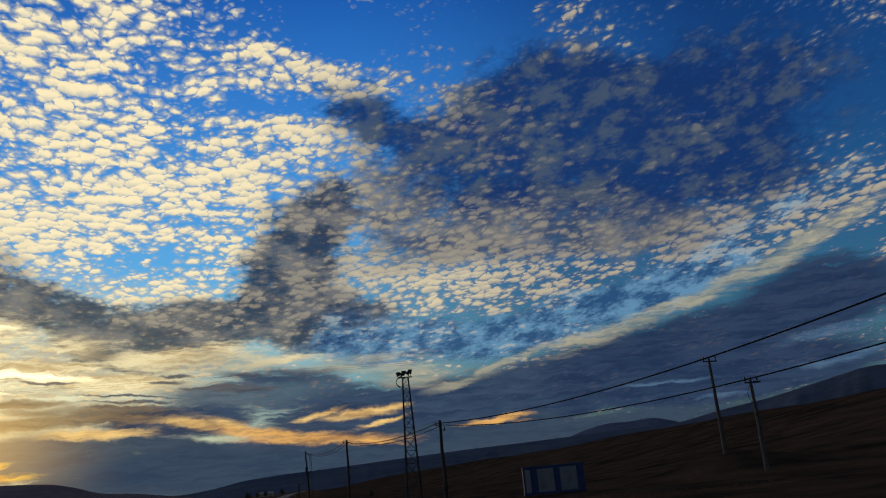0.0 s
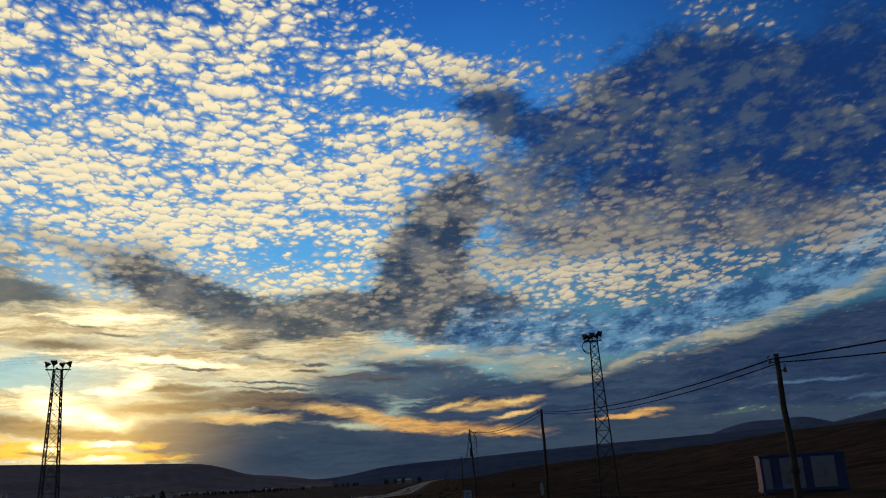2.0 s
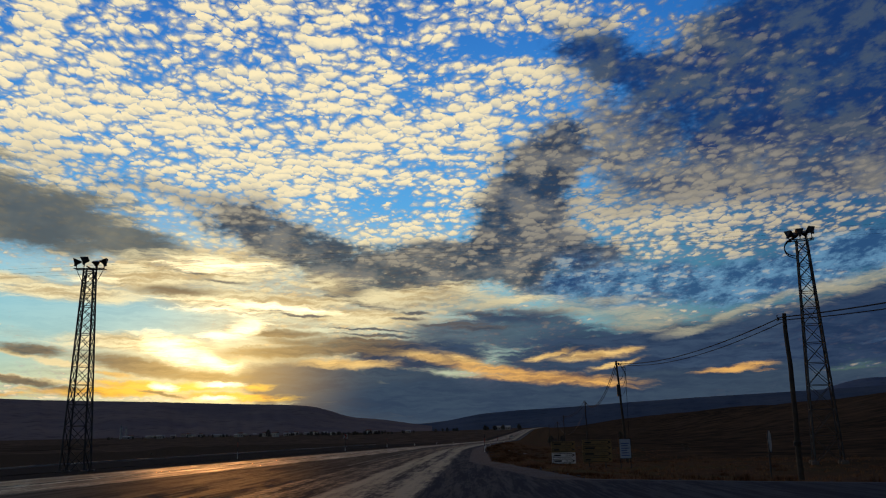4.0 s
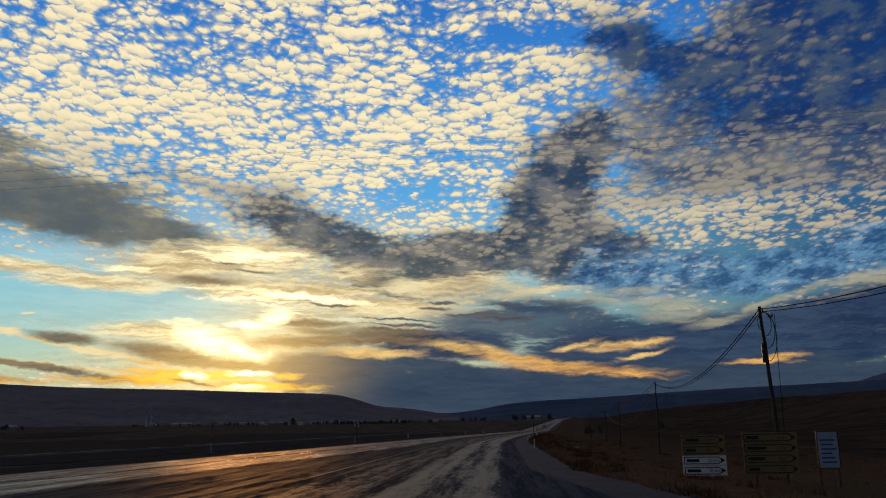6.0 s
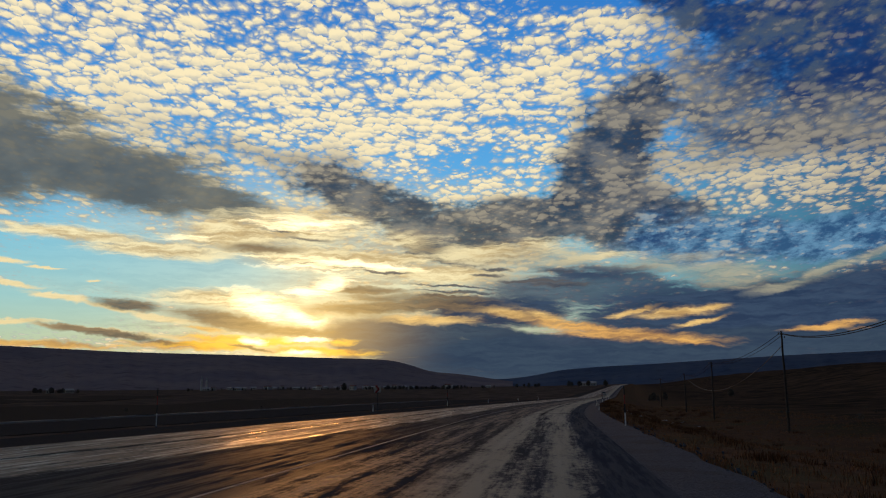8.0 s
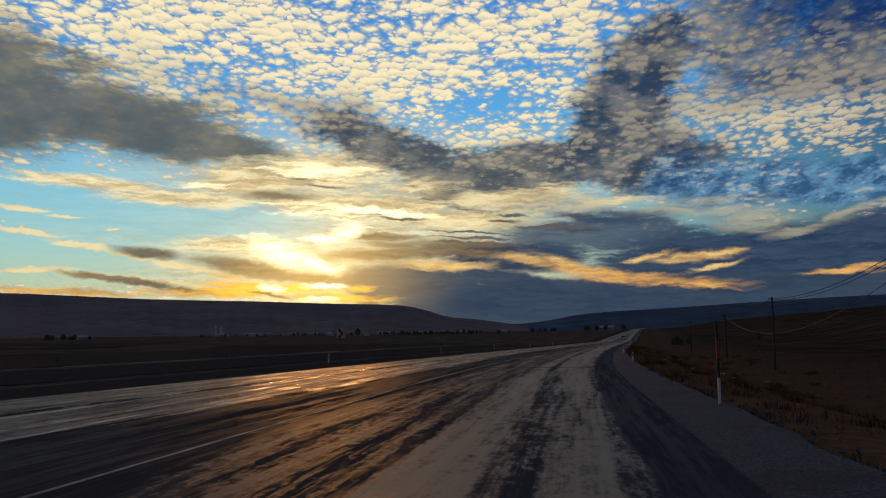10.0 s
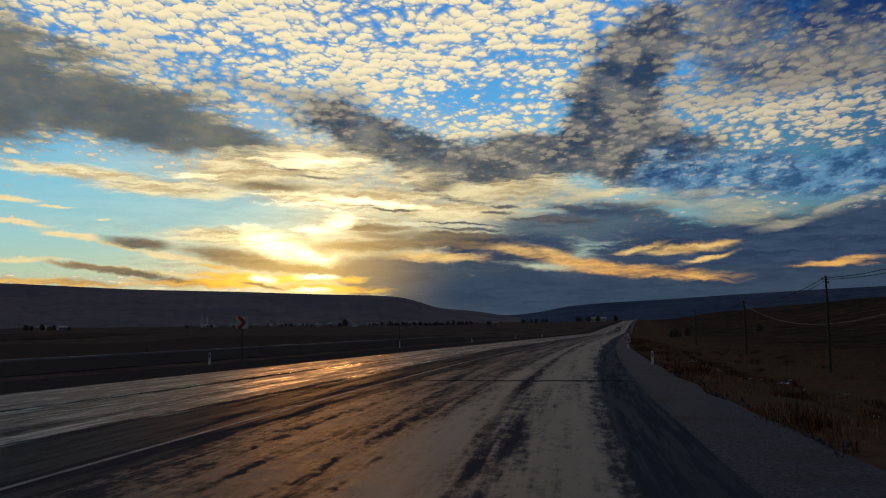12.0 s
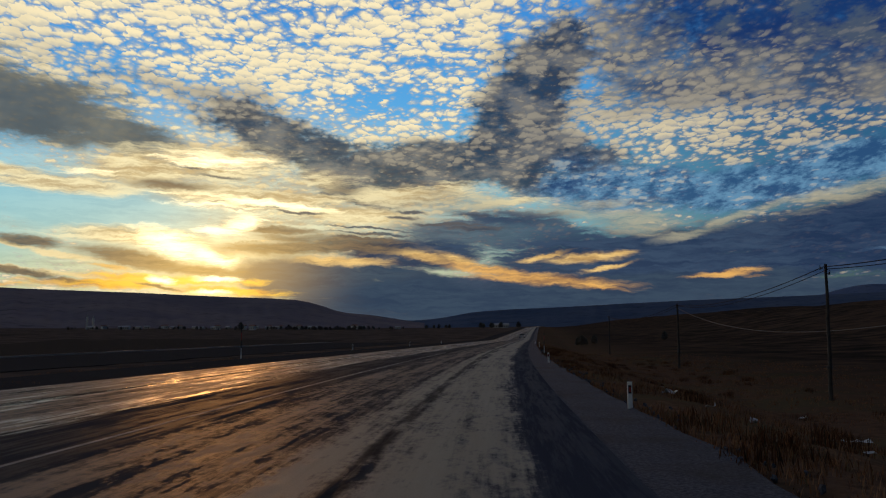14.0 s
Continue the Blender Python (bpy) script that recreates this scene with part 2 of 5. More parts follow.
behind = k.smooth(k.math("ABSOLUTE", k.math("SUBTRACT", AZ, 8.0)), 50.0, 110.0)
clear = k.mix(behind, clear, k.mix(1.0, clear, srgb(160, 165, 175), "MULTIPLY"))

# rows of small puffs that shrink towards the horizon
near = k.math("ADD", ELP, 11.0)
pu = k.math("MULTIPLY", k.math("DIVIDE", k.math("SUBTRACT", AZ, 12.0), k.math("ADD", near, 22.0)), 50.0)
pv = k.math("MULTIPLY", k.math("LOGARITHM", near, 2.71828), 47.0)
puff_flat = k.xyz(pu, pv)


def stirred(at, scale, amount, detail=2.0):
    n = k.add("ShaderNodeTexNoise")
    k.link(at, n.inputs["Vector"])
    n.inputs["Scale"].default_value, n.inputs["Detail"].default_value = scale, detail
    return k.vec("ADD", at, k.vec("MULTIPLY", k.parts(n.outputs["Color"]), (amount, amount, 0.0)))


puff_at = stirred(stirred(puff_flat, 0.25, 1.2, 1.0), 1.6, 0.75, 4.0)


def heaps(at, scale, small, large, more):
    """Separate rounded heaps, flat below: how deep inside one a place lies, and how high up it."""
    v = k.add("ShaderNodeTexVoronoi")
    v.voronoi_dimensions, v.feature = "2D", "F1"
    k.link(at, v.inputs["Vector"])
    v.inputs["Scale"].default_value, v.inputs["Randomness"].default_value = scale, 1.0
    rx, ry, _ = k.split(k.vec("SUBTRACT", at, v.outputs["Position"]))
    up = k.math("MULTIPLY", ry, scale)
    tall = k.math("MULTIPLY", up, k.smooth(up, -0.05, 0.05, 1.55, 1.05))
    wide = k.math("MULTIPLY", rx, scale * 0.86)
    away = k.math("SQRT", k.math("MULTIPLY_ADD", wide, wide, k.math("MULTIPLY", tall, tall)))
    chance = k.add("ShaderNodeSeparateColor")
    k.link(v.outputs["Color"], chance.inputs[0])
    size = k.math("ADD", k.math("MULTIPLY_ADD", chance.outputs[0], large - small, small), more)
    return k.math("SUBTRACT", size, away), up


grouped = k.noise(k.xyz(k.math("MULTIPLY", AZ, 0.16), k.math("MULTIPLY", ELP, 0.26)), 1.0, 4.0, 0.6)
drift = k.math("SUBTRACT", grouped, 0.5)
fine = k.noise(puff_flat, 0.45, 6.0, 0.65)
speck = k.math("SUBTRACT", fine, 0.5)
cover = k.math("MAXIMUM", k.math("MINIMUM", k.math("MULTIPLY", patch(COVER), 1.5), 1.0), k.smooth(ELP, 33.0, 48.0, 0.0, 0.8))
open_sky = patch(CLEAR)
navy_sky = patch(NAVY, False, "ADD")
murk_sky = patch(MURK, False, "ADD")
more = k.math("ADD", k.math("MULTIPLY", k.math("SUBTRACT", cover, 0.75), 0.42), k.math("ADD", k.math("MULTIPLY", drift, 1.5), k.math("MULTIPLY", speck, 1.1)))
more = k.math("SUBTRACT", more, k.math("ADD", k.math("MULTIPLY", open_sky, 0.55), k.smooth(ELP, 17.0, 29.0, 0.0, 0.11)))
big, big_up = heaps(puff_at, 1.05, 0.38, 0.76, more)
tiny, tiny_up = heaps(k.vec("ADD", puff_at, (31.7, 17.3, 0.0)), 2.1, 0.22, 0.72, more)
tiny = k.math("MULTIPLY", tiny, 0.62)
rough = k.math("MULTIPLY", k.math("SUBTRACT", k.noise(puff_flat, 2.6, 4.0, 0.66), 0.5), 0.34)
dens = k.math("ADD", k.math("MAXIMUM", big, tiny), rough)
high = k.mix(k.smooth(k.math("SUBTRACT", big, tiny), -0.1, 0.1), tiny_up, big_up)
film = k.smooth(dens, -0.18, 0.12)
core = k.smooth(dens, 0.02, 0.36)
lit = k.smooth(k.math("ADD", high, k.math("MULTIPLY", rough, 1.2)), -0.42, 0.18)
sunward = k.smooth(k.math("ADD", AZ, k.math("MULTIPLY", drift, 16.0)), -24.0, 12.0)
shade_sky = k.math("MINIMUM", patch(SHADE, False, "ADD"), 1.0)
dusk = k.smooth(k.math("ADD", k.math("ADD", shade_sky, murk_sky), k.math("ADD", navy_sky, k.math("MULTIPLY", drift, 0.8))), 0.02, 0.75)
cream = k.mix(sunward, srgb(176, 166, 146), srgb(253, 236, 192))
cream = k.mix(k.math("MULTIPLY", dusk, 0.6), cream, srgb(126, 124, 124))
veil_tone = k.mix(sunward, srgb(66, 92, 130), srgb(168, 176, 178))
glow = k.math("MULTIPLY", core, k.math("ADD", 0.40, k.math("MULTIPLY", lit, 0.60)))
puff = k.mix(glow, veil_tone, cream)
sky = k.mix(k.math("MULTIPLY", film, k.math("ADD", 0.50, k.math("MULTIPLY", core, 0.50))), clear, puff)

# thick cloud lies in its own shade: soft slate and navy, with a few tops that still catch the sun
soft = k.noise(k.xyz(k.math("MULTIPLY", AZ, 0.30), k.math("MULTIPLY", ELP, 0.50)), 1.0, 5.0, 0.6)
ragged = k.math("ADD", k.math("MULTIPLY", drift, 1.1), k.math("ADD", k.math("MULTIPLY", speck, 1.7), k.math("MULTIPLY", dens, -0.35)))
dark = k.math("MULTIPLY", k.smooth(k.math("ADD", shade_sky, ragged), 0.14, 0.78), k.smooth(shade_sky, 0.0, 0.2))
dim = k.math("MULTIPLY", k.smooth(k.math("ADD", k.math("MINIMUM", murk_sky, 1.0), ragged), 0.15, 1.0), k.smooth(murk_sky, 0.0, 0.2))
deep = k.math("MULTIPLY", k.smooth(k.math("ADD", k.math("MINIMUM", navy_sky, 1.0), k.math("ADD", ragged, k.math("MULTIPLY", k.math("SUBTRACT", soft, 0.5), 0.8))), 0.08, 0.95), k.smooth(navy_sky, 0.0, 0.2))
tops = k.math("MULTIPLY", k.smooth(k.math("ADD", dens, k.math("MULTIPLY", speck, 0.9)), 0.22, 0.50), k.smooth(lit, 0.1, 0.9, 0.25, 0.95))
billow = k.smooth(k.math("ADD", soft, k.math("ADD", k.math("MULTIPLY", speck, 0.5), k.math("MULTIPLY", dens, 0.16))), 0.36, 0.68)
slate = k.mix(billow, k.mix(sunward, srgb(34, 50, 82), srgb(42, 54, 72)), k.mix(sunward, srgb(84, 92, 108), srgb(116, 114, 110)))
ash = k.mix(billow, srgb(56, 70, 98), srgb(128, 124, 116))
navy = k.mix(k.smooth(billow, 0.0, 1.0, 0.0, 0.85), srgb(21, 50, 102), srgb(70, 84, 102))
half_lit = k.mix(0.35, cream, srgb(110, 110, 110))
sky = k.mix(k.math("MULTIPLY", dim, 0.88), sky, k.mix(k.math("MULTIPLY", tops, 0.8), ash, half_lit))
sky = k.mix(k.math("MULTIPLY", deep, 0.94), sky, k.mix(k.math("MULTIPLY", tops, 0.34), navy, half_lit))
sky = k.mix(k.math("MULTIPLY", dark, 0.94), sky, k.mix(k.math("MULTIPLY", tops, 0.38), slate, cream))

# long flat streaks for the low cloud
grain = k.noise(k.vec("MULTIPLY", warped_low, (0.20, 1.5, 1.0)), 1.0, 5.0, 0.6)
fibre = k.noise(k.vec("MULTIPLY", warped_low, (0.55, 4.5, 1.0)), 1.0, 4.0, 0.65)
streaky = k.math("SUBTRACT", k.math("ADD", k.math("MULTIPLY", grain, 0.65), k.math("MULTIPLY", fibre, 0.5)), 0.575)


def veil(base, colour, hold, blobs, lo=0.24, hi=0.86, mottle=1.3, low=True, ragged=0.5):
    """Lays cloud of one colour over the sky where the patches are."""
    here = patch(blobs, low)
    m = k.math("ADD", here, k.math("MULTIPLY", streaky, mottle))
    if not low:
        m = k.math("ADD", m, k.math("MULTIPLY", speck, ragged))
    return k.mix(k.math("MULTIPLY", k.smooth(m, lo, hi, 0.0, hold), k.smooth(here, 0.0, 0.22)), base, colour)


def tones(a, b):
    return k.mix(k.smooth(streaky, -0.13, 0.11), srgb(*a), srgb(*b))


# mottled blue under the edge of the puffs
mott = k.mix(k.smooth(k.math("ADD", fine, k.math("MULTIPLY", rough, 0.9)), 0.38, 0.62), srgb(40, 74, 118), srgb(100, 144, 178))
mott = k.mix(k.smooth(k.math("ADD", k.math("MAXIMUM", big, tiny), k.math("MULTIPLY", speck, 1.2)), 0.14, 0.42, 0.0, 0.55), mott, srgb(172, 176, 170))
sky = k.mix(k.smooth(k.math("ADD", patch(MOTTLE), k.math("MULTIPLY", speck, 0.9)), 0.15, 0.65, 0.0, 0.85), sky, mott)
# warm light spread through the thin cloud round the sun
away = k.vec("LENGTH", k.vec("MULTIPLY", k.vec("SUBTRACT", flat, (SUN_AZ - 1.5, SUN_EL + 2.0, 0)), (0.06, 0.16, 0)))
sky = k.mix(k.math("MULTIPLY", k.smooth(away, 1.5, 0.2, 0.0, 0.7), k.math("MULTIPLY", k.math("SUBTRACT", 1.0, k.math("MULTIPLY", dark, 0.85)), k.smooth(open_sky, 0.1, 1.0, 1.0, 0.3))), sky, tones((206, 174, 116), (255, 239, 182)))
sky = veil(sky, k.mix(k.smooth(grouped, 0.3, 0.7), srgb(84, 90, 92), srgb(122, 122, 112)), 0.96, BANK, 0.22, 0.72, 0.7, False)
sky = veil(sky, tones((200, 172, 120), (255, 237, 184)), 0.92, CREAM)
sky = veil(sky, tones((236, 210, 150), (250, 226, 170)), 0.9, WISP)
sky = veil(sky, tones((30, 46, 77), (46, 62, 90)), 0.95, SLATE, 0.30, 0.66, 0.9)
sky = veil(sky, tones((122, 130, 124), (182, 174, 146)), 0.7, PALE, 0.2, 0.95, 1.5)
sky = veil(sky, tones((62, 92, 130), (92, 122, 150)), 0.6, HAZE)
sky = veil(sky, tones((44, 60, 86), (58, 76, 100)), 0.86, BAND, 0.26, 0.80, 1.2)
sky = veil(sky, tones((62, 72, 86), (96, 92, 92)), 0.9, RIPPLE)
sky = veil(sky, tones((48, 63, 84), (58, 74, 92)), 0.97, LOW, 0.26, 0.62, 0.5)
sky = veil(sky, tones((186, 136, 74), (240, 188, 98)), 0.9, GOLD, 0.3, 0.9)
sky = veil(sky, tones((206, 164, 100), (248, 206, 130)), 0.95, AMBER, 0.12, 1.05, 1.3)
sky = veil(sky, tones((186, 138, 84), (240, 182, 100)), 0.92, ORANGE, 0.12, 1.05, 1.3)
sky = veil(sky, tones((232, 158, 52), (255, 202, 70)), 0.95, FIRE, 0.34, 0.92)
sky = veil(sky, tones((80, 75, 70), (134, 112, 84)), 0.92, BROWN, 0.2, 0.85, 1.6)
sky = veil(sky, (1.9, 1.6, 0.95, 1), 1.0, BLAZE, 0.22, 1.15, 2.0)
halo = k.vec("LENGTH", k.vec("MULTIPLY", k.vec("SUBTRACT", flat, (SUN_AZ, SUN_EL - 1.0, 0)), (0.085, 0.16, 0)))
sky = k.mix(k.math("POWER", k.smooth(halo, 1.0, 0.0), 1.5), sky, (0.58, 0.34, 0.06, 1), "ADD")

overhead = k.smooth(EL, 36.0, 62.0)
sky = k.mix(overhead, sky, k.mix(1.0, sky, srgb(140, 158, 186), "MULTIPLY"))
# the eastern half of the sky has gone dim
sky = k.mix(behind, sky, k.mix(1.0, sky, srgb(226, 216, 206), "MULTIPLY"))
shine = k.add("ShaderNodeBackground")
k.link(sky, shine.inputs[0])
shine.inputs[1].default_value = 1.0
k.link(shine.outputs[0], k.add("ShaderNodeOutputWorld").inputs[0])

sun = new("sun", bpy.data.lights.new("sun", "SUN"))
sun.data.energy, sun.data.angle, sun.data.color = 0.46, radians(9), (1.0, 0.40, 0.09)
sun.matrix_world = look((0, 0, 50), (math.sin(radians(SUN_AZ)) * 100, -math.cos(radians(SUN_AZ)) * 100, 50 - 100 * math.tan(radians(SUN_EL))))


# ---- materials ----
def material(name, rough=0.7, metal=0.0):
    mat = bpy.data.materials.new(name)
    mat.use_nodes = True
    n = Nodes(mat.node_tree)
    bsdf = n.add("ShaderNodeBsdfPrincipled")
    n.link(bsdf.outputs[0], n.add("ShaderNodeOutputMaterial").inputs[0])
    bsdf.inputs["Roughness"].default_value, bsdf.inputs["Metallic"].default_value = rough, metal
    return mat, n, bsdf


def bumped(n, bsdf, height, strength, distance):
    b = n.add("ShaderNodeBump")
    b.inputs["Strength"].default_value, b.inputs["Distance"].default_value = strength, distance
    n.link(height, b.inputs["Height"])
    n.link(b.outputs[0], bsdf.inputs["Normal"])


def grey(v):
    return (v, v, v, 1.0)


def worn(name, colour, dirt, rough=0.7, metal=0.0, scale=6.0, share=0.5, bump=0.15, gloss=0.5):
    """Paint, wood or metal with blotches of dirt and a fine grain."""
    mat, n, bsdf = material(name, rough, metal)
    at = n.add("ShaderNodeTexCoord").outputs["Object"]
    big, small = n.noise(at, scale, 4.0, 0.6), n.noise(at, scale * 9, 3.0, 0.6)
    c = n.mix(n.smooth(big, 0.62 - share * 0.3, 0.85), colour, dirt)
    c = n.mix(n.smooth(small, 0.45, 0.8, 0.0, 0.35), c, dirt)
    n.link(c, bsdf.inputs["Base Color"])
    n.link(n.smooth(big, 0.3, 0.8, rough * 0.85, min(1.0, rough * 1.2)), bsdf.inputs["Roughness"])
    bsdf.inputs["Specular IOR Level"].default_value = gloss
    bumped(n, bsdf, small, bump, 0.01)
    return mat


def lane_edge(y):
    """Where the pale right-hand wheel track ends: straight in the south, then bending gently into the line of the valley."""
    n = max(y, 0.0)
    return -7.0 + 2.9 * math.exp(-n / 40) + 4.6 * math.exp(-n / 250) - 0.091 * min(y, 0.0)


def edge_right(y):
    """Outer edge of the gravel shoulder: it opens into the junction towards the south."""
    return lane_edge(y) + 2.6 + 0.12 * max(0.0, -38.0 - y) + min(11.0, 1.6 * max(0.0, -62.0 - y)) - 0.5 * min(1.0, max(0.0, y) / 70)


def edge_left(y):
    t = min(1.0, max(0.0, (y - 220) / 380))
    return -15.6 - 0.012 * min(60.0, max(-120.0, y)) + 2.5 * t * t * (3 - 2 * t)


def smoothstep(a, b, v):
    t = min(1.0, max(0.0, (v - a) / (b - a)))
    return t * t * (3 - 2 * t)


def rise(x, y):
    """The land lifts slowly towards the hills."""
    d = math.hypot(x, y)
    return 0.011 * max(0.0, min(d, 2000.0) - 260.0) + 0.0085 * max(0.0, min(y, 620.0) - 270.0) * math.exp(-((x + 8) / 150) ** 2)


def ground_height(x, y):
    r, l = edge_right(y), edge_left(y)
    z = rise(x, y)
    roll = noise.noise(Vector((x * 0.03, y * 0.03, 0))) * 0.5 + noise.noise(Vector((x * 0.009, y * 0.009, 3.0))) * 1.6
    bump = noise.noise(Vector((x * 0.4, y * 0.4, 7.0))) * 0.10 + noise.noise(Vector((x * 1.3, y * 1.3, 9.0))) * 0.04
    if x > r:
        d = x - r
        z += -0.08 - (1.6 - 1.1 * smoothstep(8, -34, y)) * smoothstep(0.3, 9, d) + bump * smoothstep(0, 2, d)
        z += (20.0 + 5 * noise.noise(Vector((x * 0.006, y * 0.006, 21.0)))) * smoothstep(34, 215, d) + roll * smoothstep(8, 40, d) + 2.2 * math.exp(-((x - 60) ** 2 + (y + 44) ** 2) / 50)
    elif x < l:
        d = l - x
        z += -0.12 - 0.35 * smoothstep(4.5, 9, d) + bump * smoothstep(0, 2, d) * 0.6 + roll * smoothstep(36, 110, d) * 0.8
    else:
        z -= 0.12
    return z


def earth_material():
    mat, n, bsdf = material("dry_grass_and_soil", 0.95)
    at = n.add("ShaderNodeNewGeometry").outputs["Position"]
    wide, mid, small = n.noise(at, 0.012, 4.0, 0.6), n.noise(at, 0.12, 5.0, 0.65), n.noise(at, 2.2, 5.0, 0.7)
    c = n.mix(n.smooth(wide, 0.38, 0.62), (0.032, 0.026, 0.021, 1), (0.064, 0.045, 0.032, 1))
    c = n.mix(n.smooth(mid, 0.42, 0.68), c, (0.105, 0.066, 0.042, 1))
    c = n.mix(n.smooth(mid, 0.48, 0.30), c, (0.020, 0.021, 0.015, 1))
    c = n.mix(n.smooth(small, 0.45, 0.75, 0.0, 0.7), c, (0.050, 0.039, 0.030, 1))
    # dry soil of the western plain, its colour lifted to carry the low sunlight
    sunlit_soil = n.mix(n.smooth(mid, 0.35, 0.65), (0.072, 0.055, 0.045, 1), (0.145, 0.107, 0.082, 1))
    c = n.mix(n.smooth(n.split(at)[0], -14.0, -22.0, 0.0, 0.85), c, sunlit_soil)
    # rusty dry weeds grow thick on the eastern verge
    px, py, _ = n.split(at)
    out = n.math("SUBTRACT", n.math("SUBTRACT", px, lane_nodes(n, py)), 2.5)
    weeds = n.math("MULTIPLY", n.smooth(out, -0.5, 1.0), n.smooth(n.math("ADD", out, n.math("MULTIPLY", mid, 40.0)), 50.0, 18.0))
    thatch = n.mix(n.smooth(small, 0.3, 0.7), (0.090, 0.051, 0.031, 1), (0.20, 0.112, 0.066, 1))
    thatch = n.mix(n.smooth(mid, 0.56, 0.36), thatch, (0.11, 0.082, 0.045, 1))
    c = n.mix(weeds, c, thatch)
    n.link(c, bsdf.inputs["Base Color"])
    bsdf.inputs["Specular IOR Level"].default_value = 0.0
    bumped(n, bsdf, n.math("ADD", small, mid), 0.8, 0.12)
    return mat


def lane_nodes(n, py):
    """lane_edge() as nodes."""
    north = n.math("MAXIMUM", py, 0.0)
    bend = n.math("MULTIPLY", n.math("EXPONENT", n.math("DIVIDE", north, -40.0)), 2.9)
    long_bend = n.math("MULTIPLY", n.math("EXPONENT", n.math("DIVIDE", north, -250.0)), 4.6)
    return n.math("ADD", n.math("ADD", bend, long_bend), n.math("MULTIPLY_ADD", n.math("MINIMUM", py, 0.0), -0.091, -7.0))


def road_material():
    """Patched, wet-looking asphalt: dusty pale wheel tracks and dark fresh strips, all drawn out along the road."""
    mat, n, bsdf = material("patched_asphalt", 0.45)
    px, py, _ = n.split(n.add("ShaderNodeNewGeometry").outputs["Position"])
    # metres across the near lanes, and a share of the width of the far carriageway
    lane = n.math("SUBTRACT", px, lane_nodes(n, py))
    west = n.math("MULTIPLY_ADD", n.math("MINIMUM", n.math("MAXIMUM", py, -120.0), 60.0), -0.012, n.smooth(py, 220.0, 600.0, -15.6, -13.1))
    across = n.math("DIVIDE", n.math("SUBTRACT", px, west), n.smooth(py, 0.0, 65.0, 7.5, 5.2))
    long_at = n.xyz(n.math("MULTIPLY", lane, 1.3), n.math("MULTIPLY", py, 0.05))
    streak = n.noise(long_at, 1.6, 4.0, 0.65)
    patchy = n.noise(n.xyz(n.math("MULTIPLY", lane, 0.8), n.math("MULTIPLY", py, 0.22)), 1.2, 5.0, 0.7)
    wobble = n.math("MULTIPLY", n.math("SUBTRACT", n.noise(n.xyz(lane, n.math("MULTIPLY", py, 0.12)), 0.8, 3.0), 0.5), 0.6)
    wob = n.math("ADD", lane, wobble)
    wob_far = n.math("MULTIPLY_ADD", wobble, 0.12, across)

    def band(a, b, soft=0.25, at=wob):
        return n.math("MULTIPLY", n.smooth(n.math("SUBTRACT", at, a), -soft, soft), n.smooth(n.math("SUBTRACT", b, at), -soft, soft))

    lines = n.noise(n.xyz(n.math("MULTIPLY", lane, 6.5), n.math("MULTIPLY", py, 0.30)), 1.3, 6.0, 0.75)
    flake = n.noise(n.xyz(n.math("MULTIPLY", lane, 3.2), n.math("MULTIPLY", py, 1.1)), 1.3, 5.0, 0.7)
    # the gap between the two pale tracks is wide in the south and closes to a crack
    gap_left, gap_right = n.smooth(py, 2.0, 22.0, -1.72, -2.10), n.smooth(py, 2.0, 22.0, -0.98, -1.92)
    pale = n.math("MAXIMUM", band(-2.85, gap_left, 0.22), band(gap_right, -0.06, 0.3))
    far_side = n.math("MAXIMUM", band(0.0, 0.46, 0.03, wob_far), n.math("MULTIPLY", band(0.53, 0.97, 0.03, wob_far), 0.9))
    chip = n.noise(n.xyz(n.math("MULTIPLY", lane, 7.0), n.math("MULTIPLY", py, 3.2)), 1.3, 4.0, 0.7)
    dusty = n.most([far_side, n.math("MULTIPLY", band(-5.4, -3.0, 0.5), n.smooth(py, -10.0, 14.0, 0.34, 0.52)), n.math("MULTIPLY", pale, 1.08), n.math("MULTIPLY", band(-2.9, -0.06, 0.3), 0.35)])

    def swing(v, amount):
        return n.math("MULTIPLY", n.math("SUBTRACT", v, 0.5), amount)

    rag = n.math("ADD", swing(streak, 2.4), n.math("ADD", swing(patchy, 1.5), n.math("ADD", swing(flake, 2.0), n.math("ADD", swing(lines, 1.3), swing(chip, 1.5)))))
    mask = n.smooth(n.math("ADD", n.math("MULTIPLY", dusty, 0.72), rag), 0.12, 0.92)
    # a seam across and the ragged long cracks between the lanes
    seam = n.math("ABSOLUTE", n.math("ADD", n.math("SUBTRACT", py, 19.4), n.math("MULTIPLY", n.math("SUBTRACT", n.noise(n.xyz(lane, 0.0), 1.4, 4.0, 0.7), 0.5), 1.6)))
    seam = n.math("MULTIPLY", n.smooth(seam, 0.42, 0.22), n.math("MULTIPLY", n.smooth(lane, -6.0, -4.6), n.smooth(flake, 0.3, 0.5)))
    rift = n.math("ABSOLUTE", n.math("ADD", n.math("SUBTRACT", lane, n.smooth(py, 18.0, 90.0, -1.95, -2.35)), n.math("MULTIPLY", n.math("SUBTRACT", n.noise(n.xyz(0.0, py), 0.5, 5.0, 0.7), 0.5), 0.4)))
    rift = n.math("MULTIPLY", n.smooth(rift, 0.19, 0.05, 0.0, 0.9), n.math("MULTIPLY", n.smooth(patchy, 0.36, 0.56), n.smooth(py, 8.0, 20.0)))
    split = n.math("MULTIPLY", band(0.47, 0.52, 0.012, wob_far), 0.8)
    cut = n.most([seam, rift, split])
